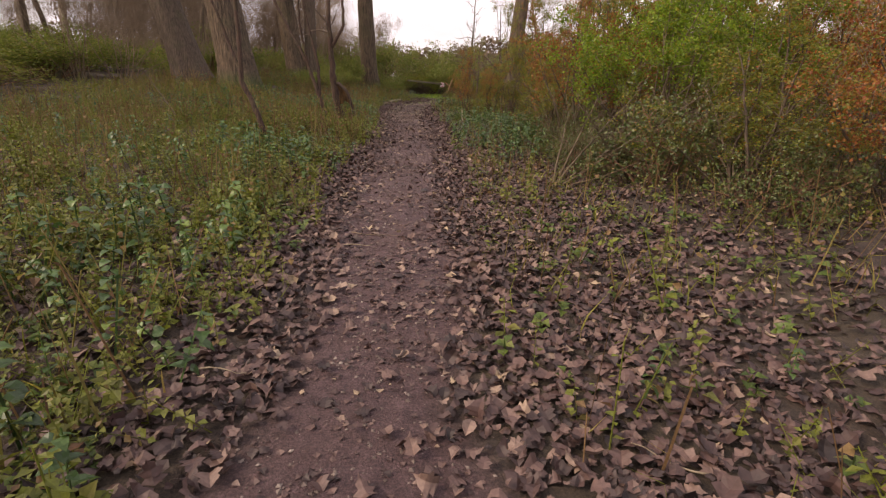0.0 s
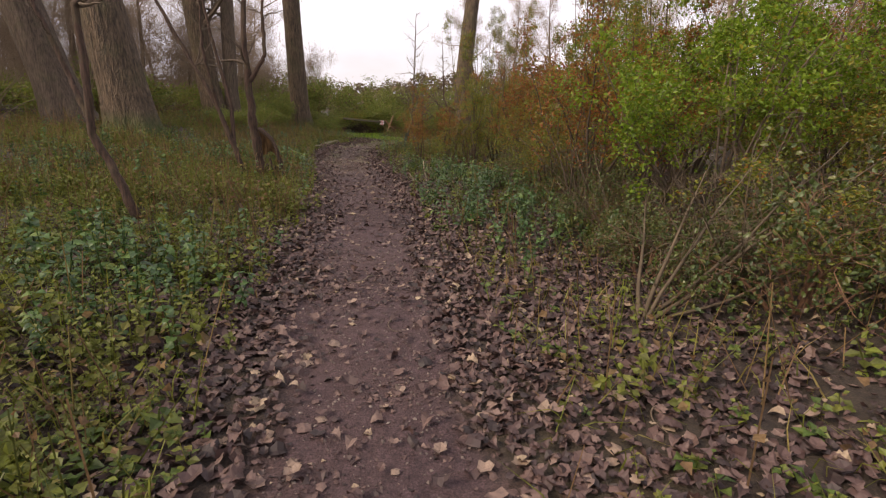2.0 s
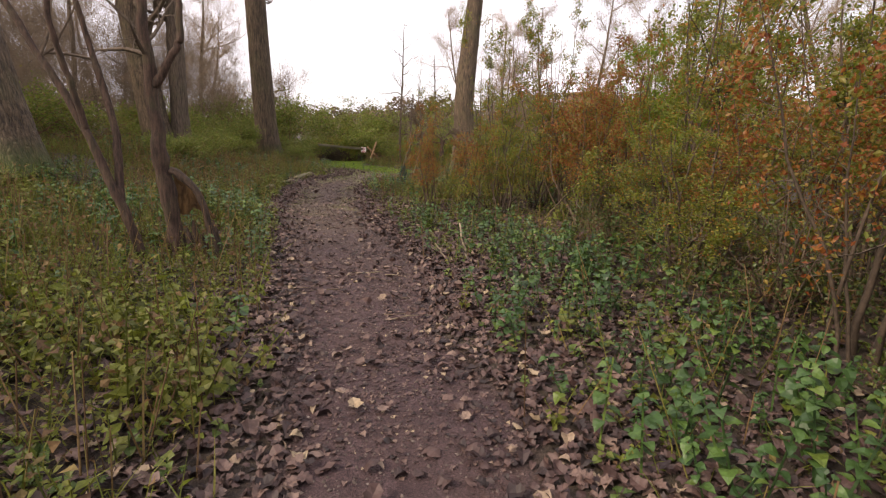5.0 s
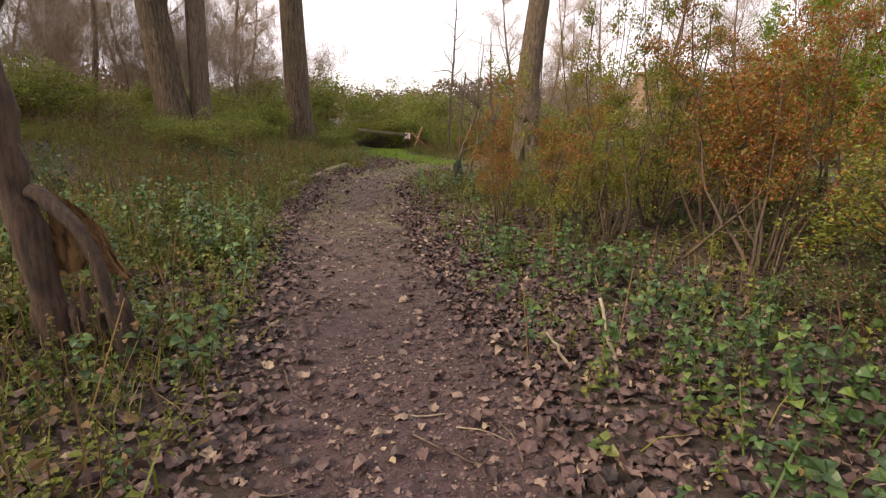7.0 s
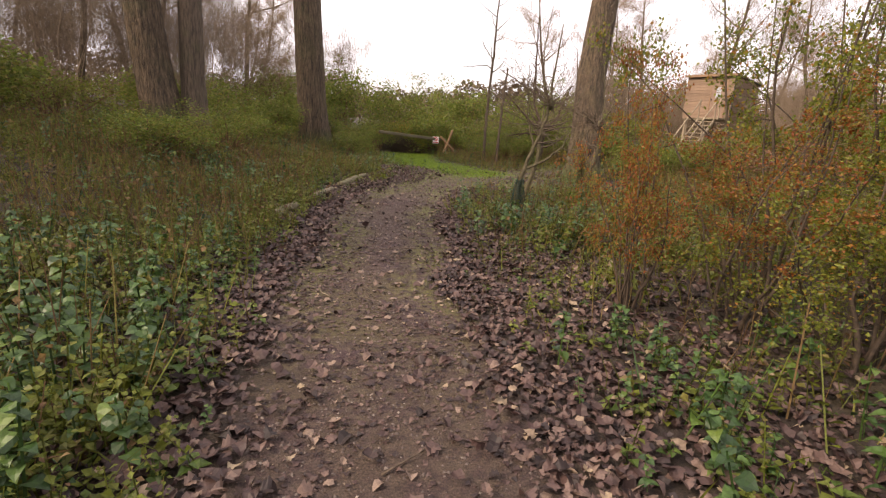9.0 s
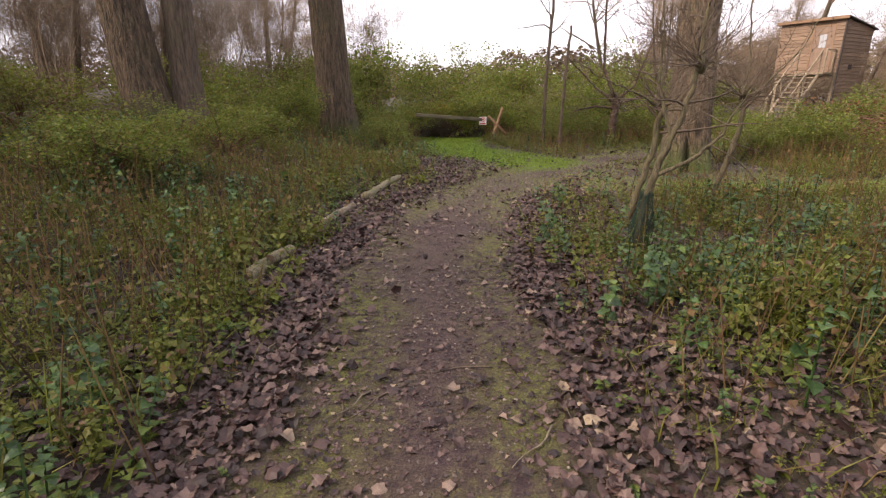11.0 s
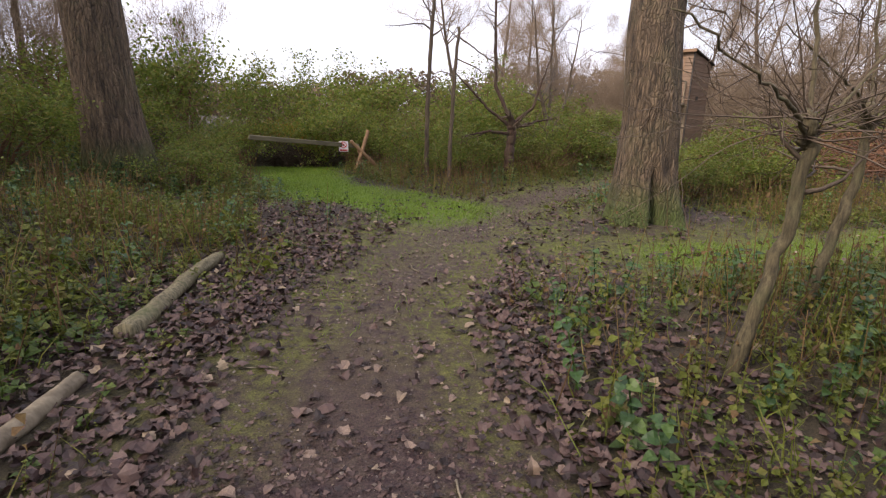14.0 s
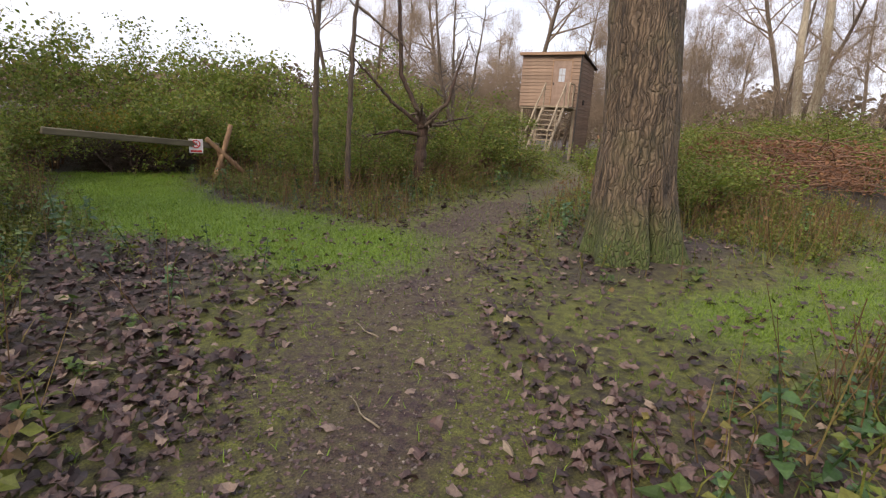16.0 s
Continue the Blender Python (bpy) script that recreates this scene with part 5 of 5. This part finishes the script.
bar = part("red_bar", box_mesh("red_bar", 0.13, 0.008, 0.015, 0.002), M_RED, sign)
bar.matrix_basis = pose(-0.046, -0.01, 0.13, 0, 45, 0)
sym = part("symbol", box_mesh("symbol", 0.05, 0.006, 0.05, 0.012), M_BLACK, sign)
sym.location = (-0.025, -0.004, 0.065)
txt = part("text_bar", box_mesh("text_bar", 0.19, 0.006, 0.04, 0.002), M_RED, sign)
txt.location = (-0.095, -0.004, -0.065)

# ---- wooden hut on stilts ----
M_BOARD = plain_mat("hut_boards", (0.155, 0.098, 0.065), (0.285, 0.195, 0.134), 7, 0.75, 0.006, (0.15, 1, 3))
M_BOARD2 = plain_mat("hut_trim", (0.2, 0.12, 0.07), (0.32, 0.2, 0.12), 9, 0.7, 0.004, (0.2, 1, 2))
M_GREYWOOD = plain_mat("stair_wood", (0.19, 0.15, 0.1), (0.38, 0.31, 0.22), 12, 0.8, 0.004, (1, 1, 0.3))
M_FELT = plain_mat("roof_felt", (0.03, 0.027, 0.025), (0.07, 0.06, 0.055), 12, 0.95, 0.004)
M_DOOR = plain_mat("hut_door", (0.2, 0.13, 0.09), (0.29, 0.2, 0.15), 6, 0.6, 0.002)
glass, gnt, gbs = nodes_of("window_glass")
gbs.inputs["Base Color"].default_value = (0.75, 0.8, 0.85, 1)
gbs.inputs["Roughness"].default_value = 0.06
gbs.inputs["Metallic"].default_value = 0.55
hut = thing("wooden_hut", "tall brown timber-clad lookout hut on stilts with stairs to its door", "hut", 13.9, 41.85, 0.18, rz=-60)
HW, HD, FLOOR, EAVE, BACKEAVE = 2.6, 2.4, 2.2, 4.35, 4.0


def hut_part(name, dims, at, mat, rot=(0, 0, 0), parent=None, label="", bevel=0.006, seed=0):
    o = part(name, box_mesh(name, *dims, bevel, 0.004, seed), mat, parent or hut, label)
    o.matrix_basis = pose(*at, *rot)
    return o


def wall_core(name, pts, thick, label=""):
    bm = bmesh.new()
    f = bm.faces.new([bm.verts.new(p) for p in pts])
    e = bmesh.ops.extrude_face_region(bm, geom=[f])
    bmesh.ops.translate(bm, verts=[v for v in e["geom"] if isinstance(v, bmesh.types.BMVert)], vec=thick)
    bmesh.ops.recalc_face_normals(bm, faces=bm.faces[:])
    me = bpy.data.meshes.new(name)
    bm.to_mesh(me)
    bm.free()
    return part(name, me, M_BOARD, hut, label)


wall_core("front_wall", [(0, 0.03, FLOOR), (HW, 0.03, FLOOR), (HW, 0.03, EAVE), (0, 0.03, EAVE)], (0, 0.05, 0))
wall_core("side_wall", [(HW - 0.03, 0.08, 0.1), (HW - 0.03, HD, 0.1), (HW - 0.03, HD, BACKEAVE), (HW - 0.03, 0.08, EAVE)], (-0.05, 0, 0))
wall_core("side_wall", [(0.03, 0.08, FLOOR), (0.03, HD, FLOOR), (0.03, HD, BACKEAVE), (0.03, 0.08, EAVE)], (0.05, 0, 0))
wall_core("back_wall", [(0.08, HD, FLOOR), (HW - 0.08, HD, FLOOR), (HW - 0.08, HD, BACKEAVE), (0.08, HD, BACKEAVE)], (0, -0.05, 0))
hut_part("floor_deck", (HW, HD, 0.08), (0, 0.02, FLOOR - 0.09), M_GREYWOOD)
slope = math.degrees(math.atan2(BACKEAVE - EAVE, HD))
roof = hut_part("roof", (HW + 0.24, HD + 0.35, 0.05), (-0.12, -0.14, EAVE + 0.04), M_FELT, (slope, 0, 0), label="dark felt roof")
hut_part("fascia", (HW + 0.24, 0.03, 0.12), (-0.12, -0.175, EAVE - 0.03), M_BOARD2)
for x, y in ((0.06, 0.1), (HW - 0.2, 0.1), (0.06, HD - 0.2), (HW - 0.2, HD - 0.2)):
    hut_part("stilt", (0.12, 0.12, FLOOR + 0.2), (x, y, -0.3), M_GREYWOOD)
n_front = 15
for k in range(n_front):
    z = FLOOR + k * (EAVE - FLOOR) / n_front
    for a, b in ((0.0, 1.42), (2.22, HW)):
        hut_part("board", (b - a, 0.03, 0.165), (a, -0.03, z), M_BOARD, (-9, 0, 0), seed=k)
for k in range(29):
    z = 0.08 + k * 0.147
    top = EAVE + (BACKEAVE - EAVE) * 0.5
    if z < top - 0.1:
        hut_part("board", (HD - 0.02, 0.03, 0.17), (HW + 0.03, 0.0, z), M_BOARD, (-9, 0, 90), seed=k)
hut_part("corner_post", (0.06, 0.06, EAVE), (HW - 0.02, -0.05, 0.0), M_FELT)
door = hut_part("door", (0.78, 0.05, 1.88), (1.43, -0.02, FLOOR + 0.02), M_DOOR, label="brown door with a small four-pane window")
for dx, dz, w, h in ((-0.05, 0, 0.05, 1.95), (0.78, 0, 0.05, 1.95), (-0.05, 1.89, 0.88, 0.06)):
    hut_part("door_frame", (w, 0.06, h), (1.43 + dx, -0.035, FLOOR + dz), M_BOARD2)
for i in range(2):
    for j in range(2):
        pn = part("pane", box_mesh("pane", 0.125, 0.012, 0.26, 0.003), glass, door)
        pn.location = (0.26 + i * 0.14, -0.008, 1.02 + j * 0.28)
kn = part("door_handle", box_mesh("door_handle", 0.03, 0.05, 0.09, 0.008), M_FELT, door)
kn.location = (0.05, -0.05, 0.9)
hut_part("vent_hatch", (0.24, 0.03, 0.2), (HW + 0.055, 0.8, 2.35), M_FELT, (0, 0, 90))
hut_part("platform", (1.2, 0.75, 0.07), (1.25, -0.78, FLOOR - 0.06), M_GREYWOOD)
for k in range(9):
    hut_part("step", (0.8, 0.22, 0.04), (1.42, -0.98 - k * 0.2, FLOOR - 0.22 - k * 0.2), M_GREYWOOD, seed=k)
for x in (1.36, 2.24):
    o = part("stringer", pole_mesh("stringer", (x, -0.75, FLOOR - 0.1), (x, -2.75, FLOOR - 2.15), 0.06, 0.06, 8), M_GREYWOOD, hut)
    o = part("handrail", pole_mesh("handrail", (x, -0.7, FLOOR + 0.9), (x, -2.7, FLOOR - 1.1), 0.035, 0.035, 8), M_GREYWOOD, hut)
    for py, pz in ((-0.75, 0.0), (-1.7, -0.95), (-2.65, -1.95)):
        part("baluster", pole_mesh("baluster", (x, py, FLOOR + pz - 0.1), (x, py, FLOOR + pz + 0.95), 0.03, 0.03, 8), M_GREYWOOD, hut)
for y in (-0.75, -0.1):
    part("railing_post", pole_mesh("railing_post", (2.42, y, FLOOR - 0.1), (2.42, y, FLOOR + 0.95), 0.035, 0.035, 8), M_GREYWOOD, hut)
part("railing", pole_mesh("railing", (2.42, -0.78, FLOOR + 0.92), (2.42, -0.06, FLOOR + 0.92), 0.03, 0.03, 8), M_GREYWOOD, hut)

# ---- logs, sticks and brush ----
def log(label, a, b, r0, r1, seed, mat):
    f = np.linspace(0, 1, 60)
    g = np.random.default_rng(seed)
    pts = np.stack([f * (b[0] - a[0]), f * (b[1] - a[1]), 0.02 * f], -1)
    pts[:, 0] += 0.02 * np.sin(f * 5 + seed)
    lump = 0.72 + 0.5 * fbm(np.arange(20)[None] * 0.5 + 0 * f[:, None], f[:, None] * 7, 1.0, seed + 90) + g.normal(0, 0.025, (60, 20))
    lb_ = Buf()
    lb_.tube(pts, np.linspace(r0, r1, 60)[:, None] * lump, 20, True)
    o = part("log", lb_.mesh("log", True), mat)
    o.location = (a[0], a[1], float(height(*a)) + r0 * 0.55)
    return tagged(o, label, "log")


log("mossy pale log lying along the path edge", (-2.6, 24.3), (-2.22, 26.05), 0.07, 0.058, 1, M_MOSSLOG)
log("mossy rotting log half sunk beside the path", (-3.0, 20.7), (-2.86, 21.45), 0.07, 0.055, 2, M_MOSSLOG)
log("crumbling brown log half buried in leaves", (-2.84, 22.8), (-2.67, 23.75), 0.055, 0.045, 3, M_DEADWOOD)
st = part("stick", pole_mesh("stick", (0, 0, -0.03), (-0.05, 0.3, 0.42), 0.014, 0.01, 8, 5), M_DEADWOOD)
st.location = (0.49, 12.95, float(height(0.49, 12.95)))
tagged(st, "pale dead stick standing slantwise in the ground", "stick")
st = part("stick", pole_mesh("stick", (0, 0, -0.03), (-0.12, 0.18, 0.16), 0.012, 0.008, 8, 6), M_DEADWOOD)
st.location = (0.3, 13.2, float(height(0.3, 13.2)))
tagged(st, "short dead stick poking out of the leaves", "stick")
twig_meshes = []
for s in range(6):
    g = np.random.default_rng(200 + s)
    bp, br, _ = bough(g, (0, 0, 0), (1, 0, 0), g.uniform(0.16, 0.5), 0.006, 0.22, 0.0, 7)
    bp[:, 2] *= 0.15
    tb = Buf()
    tb.tube(bp, np.maximum(br, 0.002), 5, True)
    twig_meshes.append(tb.mesh("twig", True))
for k, (x, y) in enumerate(sample(70, -3, 3, 1.0, 28, lambda x, y: np.clip(zones(x, y)[0] + 0.3 * zones(x, y)[3], 0, 1))):
    o = part("twig", twig_meshes[k % 6], M_TWIG if k % 3 else M_DEADWOOD)
    o.matrix_basis = pose(x, y, float(height(x, y)) + 0.012, 0, 0, tr.uniform(0, 360))
    tagged(o, "fallen brown twig lying on the trodden path", "twig", "twigs on the path")

pile = thing("brush_pile", "heap of dead reddish branches and bracken on the mound", "brush pile", 10.8, 28.7, float(height(10.8, 28.7)) + 0.25)
pr = np.random.default_rng(77)
pb = Buf()
for k in range(420):
    a = pr.uniform(0, 6.283)
    q = np.array([pr.normal(0, 1.5), pr.normal(0, 0.8), 0])
    q[2] = pr.uniform(0, 1.0) * np.exp(-(q[0] / 2.2) ** 2)
    bp, br, _ = bough(pr, q, (np.cos(a), np.sin(a), pr.uniform(-0.15, 0.3)), pr.uniform(0.6, 1.8), pr.uniform(0.005, 0.016), 0.1, -0.02, 5)
    pb.tube(bp, np.maximum(br, 0.003), 4)
tagged(part("tangle", pb.mesh("tangle"), M_BRAMBLE, pile), kind="stuff")
lb = Buf()
lb.scatter(OVAL, np.column_stack([pr.normal(0, 1.6, 2500), pr.normal(0, 0.9, 2500), pr.uniform(0, 0.9, 2500)]), turns(2500, 2), pr.uniform(0.04, 0.1, 2500))
part("bracken", lb.mesh("bracken"), leaf_mat("dead_bracken", [(0.0, (0.12, 0.05, 0.025)), (0.6, (0.2, 0.09, 0.045)), (1.0, (0.26, 0.14, 0.07))], 0.8, 0.2), pile)


# ---- dead brushwood put in for the shaded hollow under the hedge behind the barrier ----
hollow_hedge = thing("dead_hedge", "dark dead brambles added for the shaded hollow under the hedge behind the barrier", "hedge", -1.6, 35.8, float(height(-1.6, 35.8)))
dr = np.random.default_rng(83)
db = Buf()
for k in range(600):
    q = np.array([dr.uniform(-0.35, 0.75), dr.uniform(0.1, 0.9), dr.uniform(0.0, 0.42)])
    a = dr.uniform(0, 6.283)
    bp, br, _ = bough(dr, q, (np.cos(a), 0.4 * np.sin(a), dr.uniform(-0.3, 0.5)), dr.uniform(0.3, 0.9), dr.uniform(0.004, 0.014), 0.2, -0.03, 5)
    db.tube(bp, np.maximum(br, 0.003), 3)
# the dark bark colour here stands in for the hollow's shade
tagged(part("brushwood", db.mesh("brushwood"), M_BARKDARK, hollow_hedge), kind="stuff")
cap = Buf()
cx = dr.uniform(-1.9, 1.1, 8000)
cp = np.column_stack([cx, dr.uniform(-0.4, 1.4, 8000), 1.05 - 0.42 * (np.abs(cx + 0.25) / 1.15) ** 2 + dr.normal(0, 0.16, 8000)])
cp = cp[cp[:, 2] > 0.05]
cap.scatter(DIAMOND, cp, turns(len(cp), 2.0), dr.uniform(0.03, 0.07, len(cp)))
tagged(part("overhang", cap.mesh("overhang"), M_OLIVE, hollow_hedge), kind="stuff")

# ---- dead branches leaning in the shrubs ----
BRANCHES = [((2.75, 9.0), (1.2, -1.2, 1.3), 0.02), ((3.3, 11.0), (1.1, -1.0, 1.0), 0.018), ((2.9, 12.6), (1.5, -0.5, 0.6), 0.016), ((2.4, 15.6), (0.9, -0.6, 1.4), 0.02), ((3.0, 16.2), (-0.6, 0.4, 1.5), 0.02), ((-4.8, 9.5), (-1.0, 0.6, 0.9), 0.018), ((-6.3, 24.2), (1.4, 0.3, 0.25), 0.016), ((-6.0, 20.0), (1.5, 0.9, 0.2), 0.016)]
for k, ((x, y), d, rad) in enumerate(BRANCHES):
    g = np.random.default_rng(300 + k)
    t = thing("dead_branch", "bare grey dead branch leaning in the undergrowth", "branch", x, y, float(height(x, y)))
    ln = math.sqrt(sum(c * c for c in d))
    bp, br, _ = bough(g, (0, 0, 0), d, ln, rad, 0.07, 0.0, 9)
    one = Buf()
    one.tube(bp, np.maximum(br, 0.004), 7, True)
    part("limb", one.mesh("limb", True), M_CANE, t)
    tw, tips = Buf(), []
    sprout(g, tw, tips, bp, br, ln * 0.35, 1, 2, 7, 0.55, 0.0, 0.15, 4)
    tagged(part("twiggery", tw.mesh("twiggery"), M_CANE, t), kind="stuff")

# ---- bare shrubs with leaning canes ----
def cane_bush(x, y, ways, rad, seed, label, mat):
    t = thing("bare_shrub", label, "shrub", x, y, float(height(x, y)))
    g = np.random.default_rng(seed)
    tw, tips = Buf(), []
    for d in ways:
        ln = math.sqrt(sum(c * c for c in d))
        bp, br, _ = bough(g, (g.normal(0, 0.04), g.normal(0, 0.04), -0.05), d, ln, rad * g.uniform(0.6, 1.1), 0.05, 0.0, 12)
        one = Buf()
        one.tube(bp, np.maximum(br, 0.004), 7, True)
        part("cane", one.mesh("cane", True), mat, t)
        sprout(g, tw, tips, bp, np.minimum(br, 0.008), ln * 0.35, 1, 2, 7, 0.5, 0.02, 0.14, 4)
    tagged(part("twiggery", tw.mesh("twiggery"), mat, t), kind="stuff")


cane_bush(1.36, 6.25, [(1.9, 0.1, 1.45), (2.0, -0.15, 0.95), (1.9, 0.3, 1.05), (0.5, 0.2, 1.1), (0.2, 0.3, 0.9), (1.1, 0.4, 1.5), (1.5, -0.3, 0.5)], 0.02, 601, "bare shrub with pale canes leaning far over the leaf litter", M_CANE)
CANES = [(2.5, 6.6), (3.3, 5.6), (2.2, 8.2), (2.7, 10.9), (4.4, 4.9), (2.9, 9.6)]
for k, (x, y) in enumerate(CANES):
    g = random.Random(620 + k)
    cane_bush(x, y, [(g.uniform(-0.9, 0.9), g.uniform(-0.6, 0.6), g.uniform(0.6, 1.6)) for _ in range(9)], 0.011, 640 + k, "tangled leafless canes under the taller shrubs", M_TWIG if k % 2 else M_CANE)

# ---- single leaves lying on the path ----
M_LEAFONE = plain_mat("single_fallen_leaf", (0.13, 0.085, 0.07), (0.3, 0.22, 0.165), 25, 0.6, 0.002)
leaf_meshes = [mesh_of("fallen_leaf", v, [t]) for v, t in FALLEN]
for me in leaf_meshes:
    me.materials.append(M_LEAFONE)
rot3 = random.Random(12)
for k, (x, y) in enumerate(sample(290, -3, 3, 1.5, 29, lambda x, y: np.clip(zones(x, y)[0] * 0.8, 0, 1))):
    o = part("fallen_leaf", leaf_meshes[k % 3], None, ground)
    sc = rot3.uniform(0.035, 0.085)
    o.matrix_basis = pose(x, y, float(height(x, y)) + 0.016, rot3.uniform(-14, 14), rot3.uniform(-14, 14), rot3.uniform(0, 360)) @ Matrix.Scale(sc, 4)
